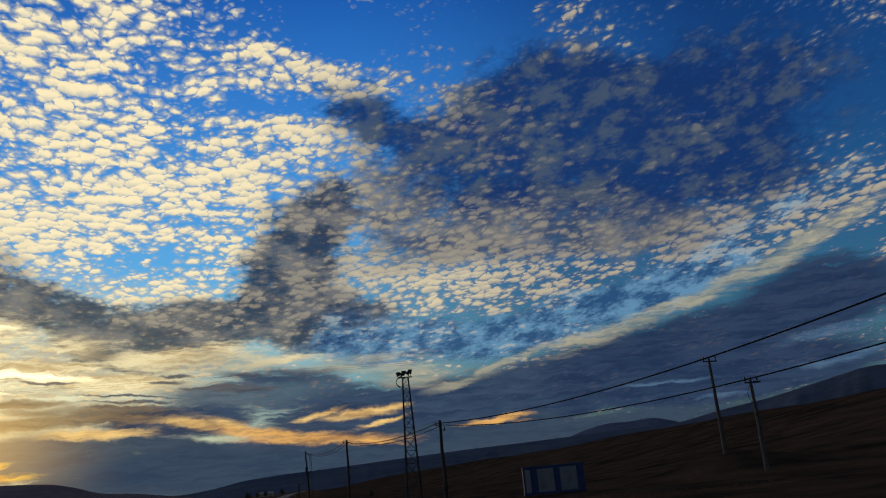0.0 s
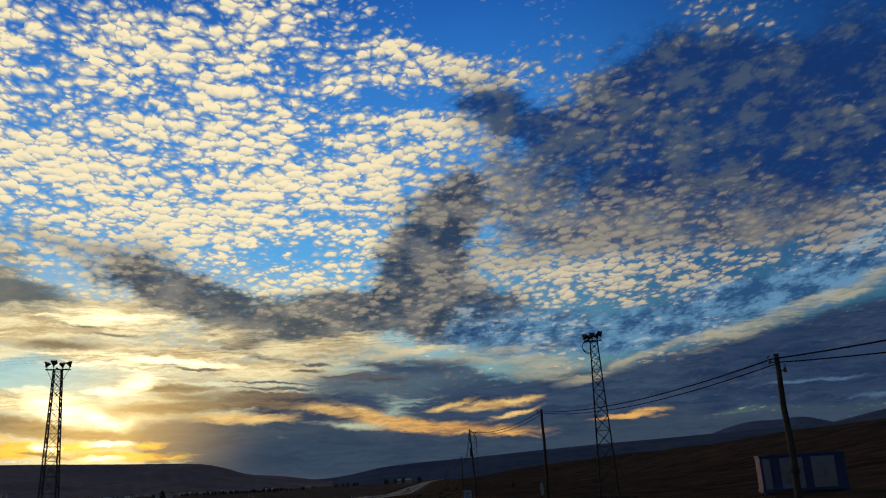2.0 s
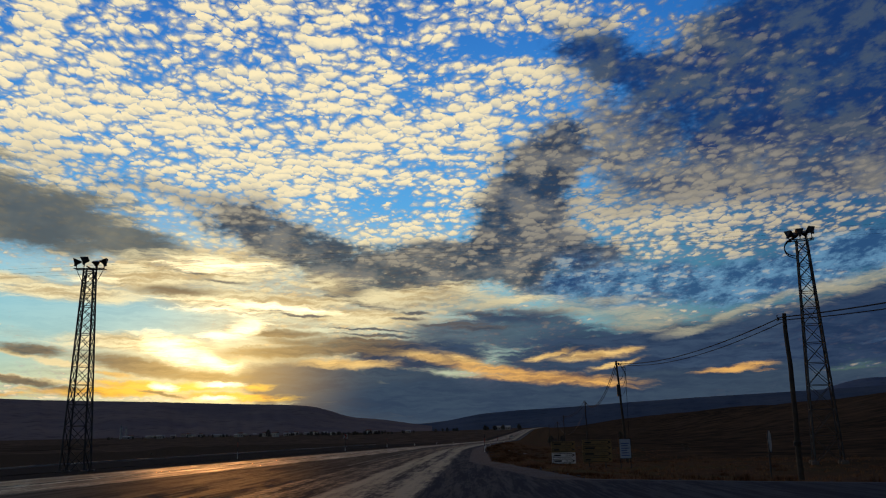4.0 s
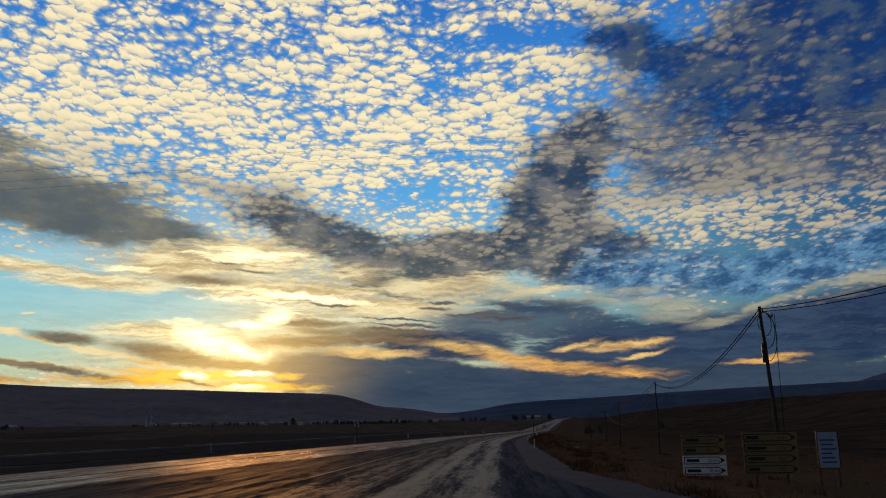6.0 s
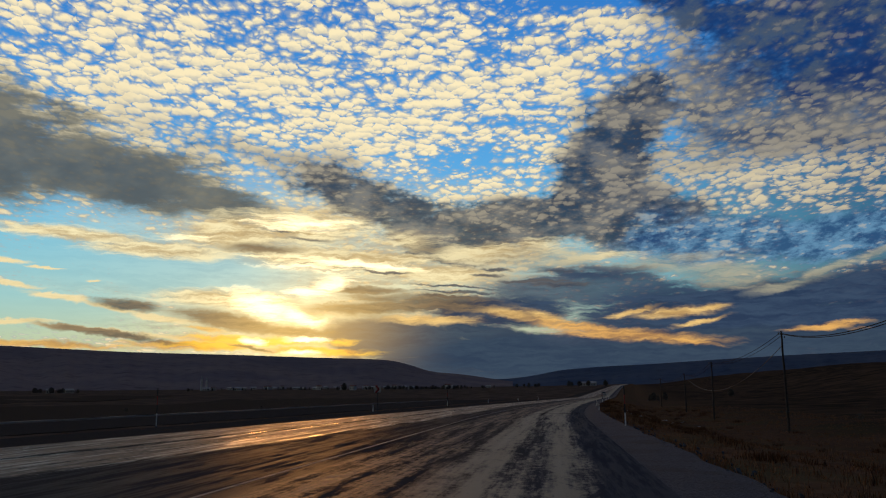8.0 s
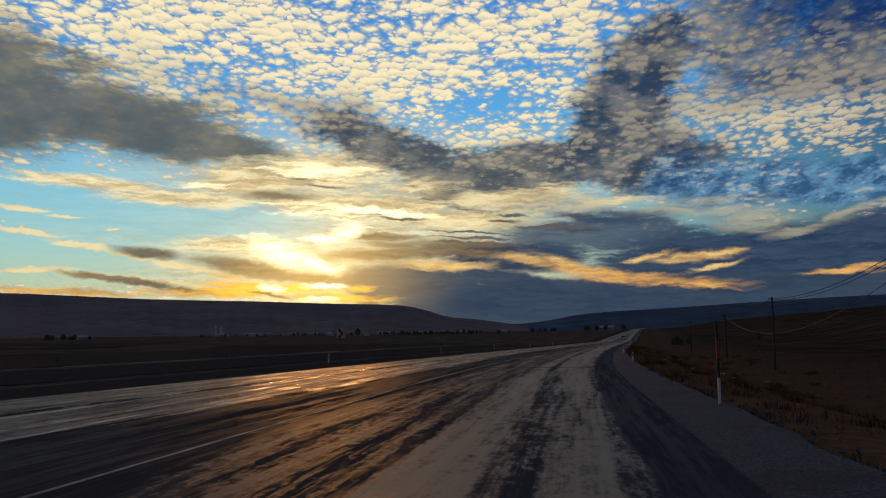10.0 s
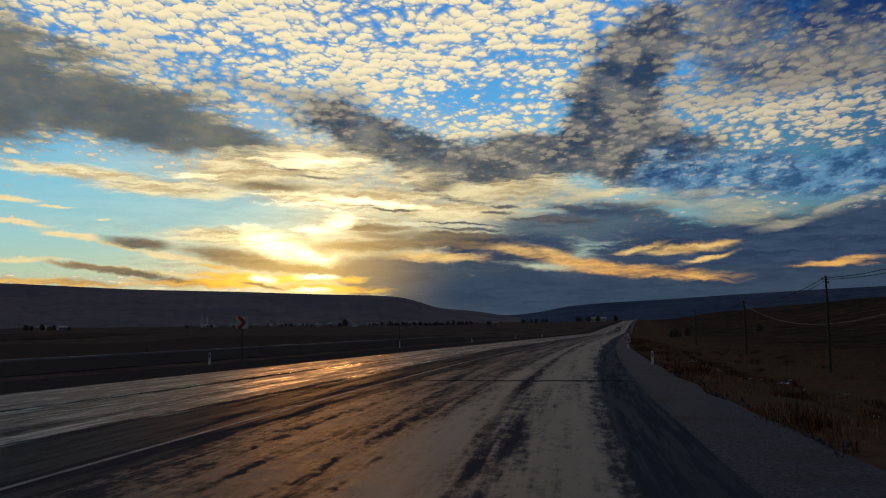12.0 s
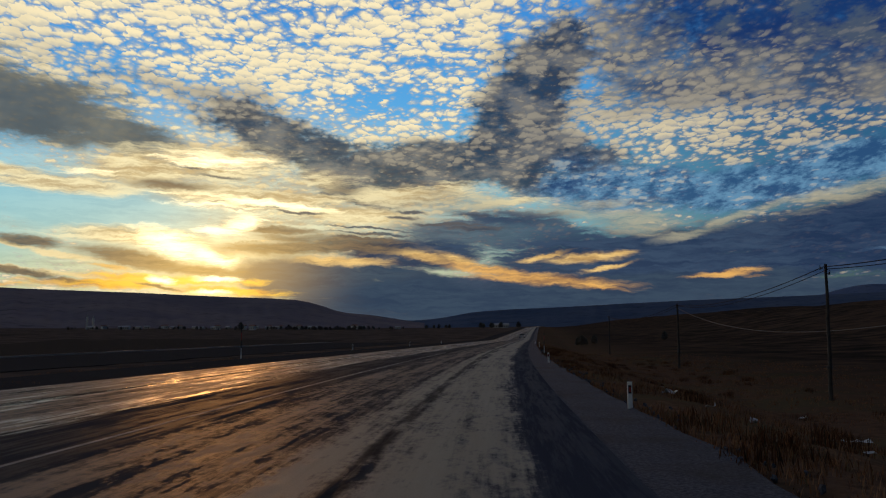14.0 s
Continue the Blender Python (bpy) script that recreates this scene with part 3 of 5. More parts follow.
    mask = n.math("MULTIPLY", n.math("MULTIPLY", mask, n.smooth(dusty, 0.02, 0.30)), n.math("SUBTRACT", 1.0, cut))
    grit = n.noise(n.add("ShaderNodeNewGeometry").outputs["Position"], 38.0, 4.0, 0.7)
    worn_down = n.mix(n.math("MULTIPLY", dusty, 0.38), n.mix(n.smooth(lane, -2.6, -0.2), (0.070, 0.063, 0.063, 1), (0.056, 0.062, 0.082, 1)), (0.150, 0.132, 0.108, 1))
    chalk = n.mix(streak, (0.235, 0.215, 0.15, 1), (0.40, 0.37, 0.275, 1))
    # The dusty tone turns a warmer brown west of the pale tracks.
    brown_tone = n.mix(streak, (0.185, 0.122, 0.085, 1), (0.31, 0.212, 0.148, 1))
    c = n.mix(mask, worn_down, n.mix(n.smooth(n.math("ADD", lane, swing(patchy, 1.2)), -3.3, -2.5), brown_tone, chalk))
    c = n.mix(n.math("MULTIPLY", grit, 0.5), c, (0.028, 0.028, 0.030, 1))
    c = n.mix(n.math("MULTIPLY", cut, 0.85), c, (0.024, 0.023, 0.022, 1))
    n.link(c, bsdf.inputs["Base Color"])
    wet = n.math("MULTIPLY", band(0.0, 1.0, 0.04, wob_far), n.smooth(n.math("ADD", swing(streak, 1.6), n.math("ADD", swing(flake, 0.6), swing(lines, 2.2))), 0.0, 0.35))
    n.link(n.math("SUBTRACT", n.math("ADD", n.smooth(mask, 0.0, 1.0, 0.58, 0.70), swing(flake, 0.3)), n.math("MULTIPLY", wet, 0.37)), bsdf.inputs["Roughness"])
    near_gloss = n.math("MULTIPLY", n.smooth(n.math("ADD", lines, swing(streak, 0.8)), 0.45, 0.62), 0.006)
    pale_gloss = n.math("MULTIPLY", n.math("MULTIPLY", mask, n.smooth(lane, -3.4, -2.4, 0.10, 0.16)), n.math("SUBTRACT", 1.0, cut))
    n.link(n.math("ADD", near_gloss, n.math("ADD", pale_gloss, n.math("MULTIPLY", wet, 0.40))), bsdf.inputs["Specular IOR Level"])
    bumped(n, bsdf, n.math("ADD", n.math("MULTIPLY", grit, 0.4), n.math("MULTIPLY", flake, 0.8)), 0.35, 0.02)
    return mat


def gravel_material(name, low, high, gloss=0.03):
    mat, n, bsdf = material(name, 0.85)
    at = n.add("ShaderNodeNewGeometry").outputs["Position"]
    grit, wide = n.noise(at, 22.0, 5.0, 0.75), n.noise(at, 0.6, 4.0, 0.6)
    c = n.mix(n.smooth(grit, 0.35, 0.7), low, high)
    c = n.mix(n.smooth(wide, 0.45, 0.7, 0.0, 0.5), c, (0.06, 0.05, 0.038, 1))
    n.link(c, bsdf.inputs["Base Color"])
    bsdf.inputs["Specular IOR Level"].default_value = gloss
    bumped(n, bsdf, grit, 0.6, 0.03)
    return mat


def hill_material(name, low, high):
    mat, n, bsdf = material(name, 1.0)
    at = n.add("ShaderNodeNewGeometry").outputs["Position"]
    a, b = n.noise(at, 0.004, 5.0, 0.6), n.noise(at, 0.03, 4.0, 0.6)
    c = n.mix(n.smooth(a, 0.35, 0.65), low, high)
    c = n.mix(n.smooth(b, 0.5, 0.75, 0.0, 0.5), c, (0.03, 0.03, 0.03, 1))
    n.link(c, bsdf.inputs["Base Color"])
    bsdf.inputs["Specular IOR Level"].default_value = 0.0
    return mat


EARTH, ROAD, GRAVEL = earth_material(), road_material(), gravel_material("grey_gravel", (0.046, 0.051, 0.064, 1), (0.135, 0.143, 0.165, 1))
SOIL = gravel_material("ploughed_soil", (0.045, 0.036, 0.028, 1), (0.110, 0.085, 0.064, 1), 0.0)
TRACK = gravel_material("dusty_track", (0.042, 0.037, 0.034, 1), (0.085, 0.075, 0.069, 1), 0.0)
STEEL = worn("galvanised_steel_rusty", (0.055, 0.053, 0.055, 1), (0.045, 0.025, 0.016, 1), 0.75, 0.2, 3.0)
LAMP_BODY = worn("dark_lamp_housing", (0.035, 0.035, 0.04, 1), (0.06, 0.05, 0.04, 1), 0.5, 0.3)
WOOD = worn("weathered_pole_wood", (0.055, 0.043, 0.033, 1), (0.03, 0.025, 0.022, 1), 0.9, 0.0, 4.0, 0.6, 0.4)
CABLE = worn("black_cable", (0.012, 0.012, 0.013, 1), (0.02, 0.02, 0.02, 1), 0.9, gloss=0.03)
PALE_CABLE = worn("weathered_grey_cable", (0.17, 0.16, 0.15, 1), (0.10, 0.09, 0.08, 1), 0.9, gloss=0.1)
CERAMIC = worn("brown_ceramic", (0.10, 0.045, 0.03, 1), (0.05, 0.03, 0.02, 1), 0.3)
WHITE = worn("dirty_white_paint", (0.62, 0.59, 0.54, 1), (0.30, 0.26, 0.20, 1), 0.6, 0.0, 5.0)
RED = worn("faded_red_paint", (0.34, 0.035, 0.022, 1), (0.17, 0.045, 0.03, 1), 0.55, 0.0, 5.0)
BLACK = worn("black_paint", (0.015, 0.015, 0.017, 1), (0.05, 0.045, 0.04, 1), 0.55)
BLUE = worn("faded_blue_paint", (0.035, 0.10, 0.36, 1), (0.05, 0.07, 0.14, 1), 0.55, 0.0, 2.0)
YELLOW = worn("sign_yellow", (0.27, 0.18, 0.07, 1), (0.17, 0.12, 0.06, 1), 0.6)
SHEET = worn("reflective_white_sheet", (0.86, 0.87, 0.88, 1), (0.62, 0.60, 0.56, 1), 0.5, 0.0, 4.0)
FOOTING = worn("stained_concrete", (0.12, 0.11, 0.10, 1), (0.06, 0.05, 0.045, 1), 0.95)
PLASTIC = worn("white_marker_plastic", (0.80, 0.78, 0.74, 1), (0.50, 0.46, 0.40, 1), 0.5)
LINE = worn("worn_road_paint", (0.19, 0.188, 0.18, 1), (0.07, 0.07, 0.07, 1), 0.8, 0.0, 1.5, 1.0)


# ---- building helpers ----
def mesh_of(name, bm, mat, smooth=False):
    me = bpy.data.meshes.new(name)
    bm.to_mesh(me)
    bm.free()
    me.materials.append(mat)
    if smooth:
        me.polygons.foreach_set("use_smooth", [True] * len(me.polygons))
    return me


def part(name, bm, mat, parent=None, label="", smooth=False):
    ob = new(name, mesh_of(name, bm, mat, smooth))
    ob.parent = parent
    if label:
        tagged(ob, label)
    return ob


def share(name, me, parent, m):
    """One more part on a mesh that is there already."""
    ob = new(name, me)
    ob.parent = parent
    ob.matrix_basis = m
    return ob


def thing(name, at, label, category, group="", kind="", turn=0.0):
    ob = new(name)
    ob.empty_display_size = 0.3
    ob.matrix_basis = pose(*at, 0, 0, turn)
    return tagged(ob, label, category, group, kind)


def box(bm, at, size, turn=None, bevel=0.0):
    m = Matrix.Translation(at) @ (turn.to_4x4() if turn else Matrix()) @ Matrix.Diagonal((*size, 1))
    made = bmesh.ops.create_cube(bm, size=1.0, matrix=m)["verts"]
    if bevel:
        edges = list({e for v in made for e in v.link_edges})
        bmesh.ops.bevel(bm, geom=edges, offset=bevel, segments=2, affect="EDGES", profile=0.5)
    return bm


def rod(bm, a, b, r1, r2=None, sides=8):
    a, b = Vector(a), Vector(b)
    d = b - a
    m = Matrix.Translation((a + b) / 2) @ d.to_track_quat("Z", "Y").to_matrix().to_4x4()
    bmesh.ops.create_cone(bm, cap_ends=True, segments=sides, radius1=r1, radius2=r1 if r2 is None else r2, depth=d.length, matrix=m)
    return bm


def angle_bar(bm, a, b, w):
    """A rolled bar from a to b, square and thin."""
    a, b = Vector(a), Vector(b)
    d = b - a
    box(bm, (a + b) / 2, (w, w * 0.7, d.length), d.to_track_quat("Z", "Y").to_matrix())
    return bm


def sag(a, b, drop, count=24):
    a, b = Vector(a), Vector(b)
    return [a.lerp(b, i / count) - Vector((0, 0, 4 * drop * (i / count) * (1 - i / count))) for i in range(count + 1)]


def tube(bm, points, r, sides=5):
    rings = []
    for i, p in enumerate(points):
        d = (points[min(i + 1, len(points) - 1)] - points[max(i - 1, 0)]).normalized()
        q = d.to_track_quat("Z", "Y").to_matrix()
        rings.append([bm.verts.new(p + q @ Vector((r * math.cos(t), r * math.sin(t), 0))) for t in (2 * math.pi * j / sides for j in range(sides))])
    for a, b in zip(rings, rings[1:]):
        for j in range(sides):
            bm.faces.new((a[j], a[(j + 1) % sides], b[(j + 1) % sides], b[j]))
    bm.faces.new(rings[0][::-1])
    bm.faces.new(rings[-1])
    return bm


# ---- ground, hills and road ----
def spread(n, near, far, mid):
    """n values, close together near mid and wide apart out to far."""
    q = np.linspace(-1, 1, n)
    k1 = math.asinh(far / near)
    return mid + near * np.sinh(q * k1)


def build_ground():
    xs, ys = spread(330, 14.0, 4400.0, 4.0), spread(380, 42.0, 4400.0, -30.0)
    verts = [(x, y, ground_height(x, y)) for y in ys for x in xs]
    nx = len(xs)
    faces = [(j * nx + i, j * nx + i + 1, (j + 1) * nx + i + 1, (j + 1) * nx + i) for j in range(len(ys) - 1) for i in range(nx - 1)]
    me = bpy.data.meshes.new("ground")
    me.from_pydata(verts, [], faces)
    me.materials.append(EARTH)
    me.polygons.foreach_set("use_smooth", [True] * len(me.polygons))
    tagged(new("ground", me), "dry brown grassland and bare soil around the road", "ground", kind="structure")


def strip(name, mat, left, right, y0, y1, step, z, label, category, kind="structure", cols=8, lies=False):
    bm = bmesh.new()
    rows, y = [], y0
    while y <= y1:
        l, r = left(y), right(y)
        lift = rise((l + r) / 2, y)
        xs = [l + (r - l) * i / cols for i in range(cols + 1)]
        rows.append([bm.verts.new((x, y, z + (ground_height(x, y) if lies else lift))) for x in xs])
        y += step * (1 + max(0.0, y) / 60)
    for a, b in zip(rows, rows[1:]):
        for i in range(cols):
            bm.faces.new((a[i], a[i + 1], b[i + 1], b[i]))
    edge = bmesh.ops.extrude_face_region(bm, geom=bm.faces[:])
    bmesh.ops.translate(bm, verts=[v for v in edge["geom"] if isinstance(v, bmesh.types.BMVert)], vec=(0, 0, -0.14))
    bmesh.ops.recalc_face_normals(bm, faces=bm.faces[:])
    return tagged(part(name, bm, mat), label, category, kind=kind)


def road_right(y):
    return edge_right(y) - 1.45 + 0.4 * min(1.0, max(0.0, y) / 70)


def build_road():
    strip("road", ROAD, edge_left, road_right, -260, 1500, 1.0, 0.0, "patched dark asphalt road with dusty wheel tracks", "road", cols=14)
    strip("road_shoulder", GRAVEL, lambda y: road_right(y) + 0.003, lambda y: edge_right(y) + 0.1 + 0.25 * noise.noise(Vector((0, y * 0.3, 5))), -260, 1500, 0.8, -0.012, "grey gravel shoulder beside the asphalt", "shoulder")
    strip("road_line", LINE, lambda y: -6.145 + lane_edge(y), lambda y: -6.06 + lane_edge(y), -42, 90, 2.0, 0.004, "worn white line along the road", "road marking", cols=1)


    strip("road_shoulder_west", TRACK, lambda y: edge_left(y) - 4.6 + 0.3 * noise.noise(Vector((3, y * 0.2, 5))), lambda y: edge_left(y) - 0.003, -260, 700, 1.6, -0.02, "dark gravel shoulder beyond the far carriageway", "shoulder", cols=4)


def ridge(name, mat, radius, depth, knots, label, rough, seed):
    """A range of hills seen round the plain: knots give bearing to the left and height in degrees."""
    b0, b1 = knots[0][0], knots[-1][0]
    bs = np.arange(b0, b1 + 0.01, 0.2)
    hs = np.interp(bs, [q[0] for q in knots], [q[1] for q in knots])
    hs = np.convolve(np.pad(hs, 3, mode="edge"), np.ones(7) / 7, mode="valid")
    rows = 14
    verts, faces = [], []
    for j in range(rows + 4):
        t = j / rows
        for i, b in enumerate(bs):
            top = math.tan(radians(hs[i])) * radius
            rr = radius - depth * (1 - min(t, 1.0)) + max(0, j - rows) * 90
            a = radians(b)
            x, y = -math.sin(a) * rr, math.cos(a) * rr
            s = t if t <= 1 else 1 - (t - 1) * 0.9
            gully = noise.noise(Vector((b * 0.35, t * 1.2, seed))) + 0.5 * noise.noise(Vector((b * 1.3, t * 2.5, seed)))
            z = top * (s ** 1.2) * (1 + rough * gully * (1 - min(t, 1.0)) * 1.6) + rough * 3.0 * noise.noise(Vector((b * 2.5, 0, seed)))
            verts.append((x, y, z - 6 * (1 - min(1, t))))
    n = len(bs)
    faces = [(j * n + i + 1, j * n + i, (j + 1) * n + i, (j + 1) * n + i + 1) for j in range(rows + 3) for i in range(n - 1)]
    me = bpy.data.meshes.new(name)
    me.from_pydata(verts, [], faces)
    me.materials.append(mat)
    me.polygons.foreach_set("use_smooth", [True] * len(me.polygons))
    return tagged(new(name, me), label, "hills", kind="structure")


def build_hills():
    # Raised, warm-tinted base colour stands in for distance haze over this hill.
    ridge("hills_west", hill_material("hazed_scrub_west", (0.165, 0.144, 0.160, 1), (0.225, 0.184, 0.182, 1)), 3000, 1500,
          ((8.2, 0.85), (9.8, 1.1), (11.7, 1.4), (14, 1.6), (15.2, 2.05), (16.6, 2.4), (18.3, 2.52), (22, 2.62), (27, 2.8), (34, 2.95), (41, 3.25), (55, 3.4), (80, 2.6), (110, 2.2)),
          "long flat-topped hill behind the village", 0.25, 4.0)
    # The scrub colour is blued here to carry the haze of distance.
    ridge("hills_north", hill_material("hazed_scrub_north", (0.066, 0.092, 0.145, 1), (0.092, 0.116, 0.168, 1)), 3700, 1500,
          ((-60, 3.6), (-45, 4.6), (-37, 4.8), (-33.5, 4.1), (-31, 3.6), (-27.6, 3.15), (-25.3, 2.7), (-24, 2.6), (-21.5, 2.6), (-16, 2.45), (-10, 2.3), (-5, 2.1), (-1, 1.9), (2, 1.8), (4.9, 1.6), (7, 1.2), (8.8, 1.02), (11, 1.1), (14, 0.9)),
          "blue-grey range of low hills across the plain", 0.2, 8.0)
    # Aerial haze on the farthest crest is painted as a lighter blue.
    ridge("hills_far", hill_material("hazed_hill_far", (0.10, 0.13, 0.21, 1), (0.12, 0.15, 0.23, 1)), 4300, 900,
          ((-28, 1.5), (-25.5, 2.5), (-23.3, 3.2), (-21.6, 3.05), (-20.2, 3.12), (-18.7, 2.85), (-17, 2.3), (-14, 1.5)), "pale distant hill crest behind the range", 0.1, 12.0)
    ridge("hills_behind", hill_material("hill_behind", (0.05, 0.045, 0.05, 1), (0.07, 0.06, 0.06, 1)), 3600, 1300,
          ((105, 2.2), (140, 2.8), (180, 2.4), (220, 3.0), (260, 2.7), (302, 3.7)), "low hills that close the plain", 0.2, 15.0)


build_ground()
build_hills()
build_road()


# ---- masts, poles and cables ----
def lattice_mast(at, height, base, top, turn, label):
    m = thing("lighting_mast", at, label, "lighting mast", "lattice lighting masts", turn=turn)
    corner = lambda i, t: Vector(((1, 1), (-1, 1), (-1, -1), (1, -1))[i] + (0,)) * (base + (top - base) * t) / 2 + Vector((0, 0, height * t))
    for i in range(4):
        part("leg", angle_bar(bmesh.new(), corner(i, 0), corner(i, 1), 0.09), STEEL, m)
    levels, t = [0.0], 0.0
    while t < 0.97:
        t += 1.05 * (base + (top - base) * t) / height
        levels.append(min(t, 1.0))
    for a, b in zip(levels, levels[1:]):
        for i in range(4):
            j = (i + 1) % 4
            for p, q in ((corner(i, a), corner(j, b)), (corner(j, a), corner(i, b)), (corner(i, b), corner(j, b))):
                part("brace", angle_bar(bmesh.new(), p, q, 0.05), STEEL, m)
    for i in range(4):
        f = bmesh.new()
        box(f, corner(i, 0) + Vector((0, 0, 0.05)), (0.4, 0.4, 0.4), bevel=0.03)
        part("footing", f, FOOTING, m, "grey concrete footing")
    return m


def floodlight(parent, at, turn, tilt):
    bm = bmesh.new()
    r = Euler((radians(tilt), 0, radians(turn))).to_matrix()
    bmesh.ops.create_cone(bm, cap_ends=True, segments=4, radius1=0.13, radius2=0.36, depth=0.30, matrix=Matrix.Rotation(radians(45), 4, "Z"))
    bmesh.ops.bevel(bm, geom=bm.edges[:], offset=0.02, segments=2, affect="EDGES", profile=0.5)
    box(bm, (0, 0, -0.2), (0.14, 0.14, 0.16), bevel=0.02)
    bmesh.ops.transform(bm, matrix=Matrix.Translation(at) @ r.to_4x4(), verts=bm.verts[:])
    head = part("floodlight", bm, LAMP_BODY, parent, "dark floodlight head")
    b2 = bmesh.new()
    rod(b2, Vector(at) + Vector((0, 0, -0.42)), Vector(at) - Vector((0, 0, 0.1)), 0.03)
    part("bracket", b2, STEEL, head)


def mast_east():
    at = (26.9, -38.6, ground_height(26.9, -38.6) - 0.05)
    h = 13.3 - at[2]
    m = lattice_mast(at, h, 1.62, 0.62, -11, "tall rusty lattice mast with floodlights and a hanging cable loop")
    b = bmesh.new()
    for s in (-1, 1):
        angle_bar(b, (-0.75, 0.25 * s, h), (0.75, 0.25 * s, h), 0.08)
        angle_bar(b, (0.6 * s, -0.4, h + 0.05), (0.6 * s, 0.4, h + 0.05), 0.06)
    part("crosshead", b, STEEL, m)
    for x, y, turn, tilt in ((-0.75, -0.25, 150, 40), (-0.1, -0.35, 185, 30), (0.6, -0.3, 210, 42), (-0.4, 0.3, 20, 35), (0.3, 0.32, -20, 30)):
        floodlight(m, (x, y, h + 0.42 + 0.12 * x), turn, tilt)
    c = bmesh.new()
    for q in (0.0, 0.12):
        tube(c, [Vector((-0.3 - 0.75 * math.sin(t), 0.1 + q, h - 0.45 + (0.55 + q) * math.cos(t))) for t in np.linspace(0.2, 3.0, 14)], 0.035)
    part("cable_loop", c, CABLE, m)


def mast_west():
    at = (-18.4, -43.7, ground_height(-18.4, -43.7) - 0.05)
    h = 12.6 - at[2]
    m = lattice_mast(at, h, 1.42, 0.6, 14, "tall rusty lattice mast carrying four floodlights")
    b = bmesh.new()
    for s in (-1, 1):
        angle_bar(b, (-0.95, 0.2 * s, h), (0.95, 0.2 * s, h), 0.08)
    angle_bar(b, (0, -0.7, h + 0.04), (0, 0.7, h + 0.04), 0.08)
    for s in (-1, 1):
        angle_bar(b, (0.85 * s, 0, h), (0.28 * s, 0, h - 1.2), 0.045)
    part("crosshead", b, STEEL, m)
    for x, y, turn in ((-0.85, 0, 90), (-0.25, -0.45, 180), (0.25, 0.4, 0), (0.85, 0, -90)):
        floodlight(m, (x, y, h + 0.45), turn, 22)


def pole(x, y, top, r, label, lean=(0, 0), arms=0):
    z = ground_height(x, y) - 0.1
    m = thing("utility_pole", (x, y, z), label, "utility pole", "roadside utility poles")
    bm = bmesh.new()
    tip = Vector((lean[0], lean[1], top - z))
    rod(bm, (0, 0, 0), tip, r, r * 0.67, 12)
    bmesh.ops.subdivide_edges(bm, edges=[e for e in bm.edges if abs((e.verts[0].co - e.verts[1].co).z) > 1.0], cuts=9)
    for v in bm.verts:
        v.co += Vector((noise.noise(v.co * 0.8 + Vector((x, y, 0))), noise.noise(v.co * 0.8 + Vector((y, x, 5))), 0)) * 0.035
    part("shaft", bm, WOOD, m)
    return m, Vector((x, y, z)) + tip


mast_east()
mast_west()


# ---- poles and cables along the road ----
def cross_wrap(bm, z, r):
    """A band of coiled cable round a pole."""
    for i in range(3):
        tube(bm, [Vector((r * 1.25 * math.cos(t), r * 1.25 * math.sin(t), z + 0.05 * i)) for t in np.linspace(0, 6.1, 10)], 0.02, 4)


def hook(parent, z, side):
    bm = bmesh.new()
    tube(bm, [Vector((side * s, 0.0, z + q)) for s, q in ((0.0, 0.0), (0.12, 0.02), (0.22, 0.08), (0.24, 0.16), (0.18, 0.2))], 0.016, 5)
    part("hook", bm, STEEL, parent)
    c = bmesh.new()
    rod(c, (side * 0.2, 0, z - 0.02), (side * 0.2, 0, z + 0.12), 0.05, 0.035, 8)
    part("insulator", c, CERAMIC, parent, "brown ceramic insulator")


POLES = ((30.0, -118.0, 5.2, 0.11), (23.1, -88.4, 4.6, 0.105), (19.4, -60.0, 5.8, 0.11), (15.95, -28.0, 6.9, 0.105), (15.1, 23.7, 6.05, 0.10),
         (12.45, 55.0, 4.87, 0.10), (11.7, 94.5, 4.45, 0.12), (9.5, 150.0, 4.6, 0.12))
TOPS = []
for n, (px, py, pz, pr) in enumerate(POLES):
    kinds = "dark weathered wooden utility pole in the dry grass"
    if n == 3:
        kinds = "leaning wooden utility pole hung with loose cable loops"
    p, tip = pole(px, py, pz, pr, kinds, (-0.35, -0.1) if n == 3 else (0.05 * (n % 3 - 1), 0.0))
    hook(p, pz - p.location.z - 0.25, -1)
    if n in (1, 3, 4, 5):
        hook(p, pz - p.location.z - 0.5, 1)
    bm = bmesh.new()
    cross_wrap(bm, 1.6, pr)
    part("band", bm, STEEL, p)
    TOPS.append(tip)
    if n == 3:
        h = pz - p.location.z
        body = bmesh.new()
        box(body, (-0.33, -0.22, h - 2.2), (0.24, 0.2, 0.9), bevel=0.03)
        part("fuse_box", body, LAMP_BODY, p, "small dark fuse box strapped to the pole")
        for q, (w, drop) in enumerate(((0.42, 1.7), (0.30, 1.1), (0.5, 2.3), (-0.28, 0.9))):
            c = bmesh.new()
            tube(c, [Vector((-0.3 + w * math.sin(t) + 0.1, -0.2 + 0.05 * q, h - 0.3 - drop * (1 - math.cos(t)) / 2)) for t in np.linspace(0, 3.0, 16)], 0.016, 4)
            part("loose_cable", c, CABLE, p)
        c = bmesh.new()
        tube(c, [Vector((0.28 - 0.1 * i / 12, -0.15, (h - 0.6) * (1 - i / 12) + 0.2)) for i in range(13)], 0.014, 4)
        part("down_lead", c, CABLE, p)


def cable(name, a, b, drop, r, mat, label):
    tagged(part(name, tube(bmesh.new(), sag(a, b, drop, 30), r, 5), mat), label, "cable", "overhead cables")


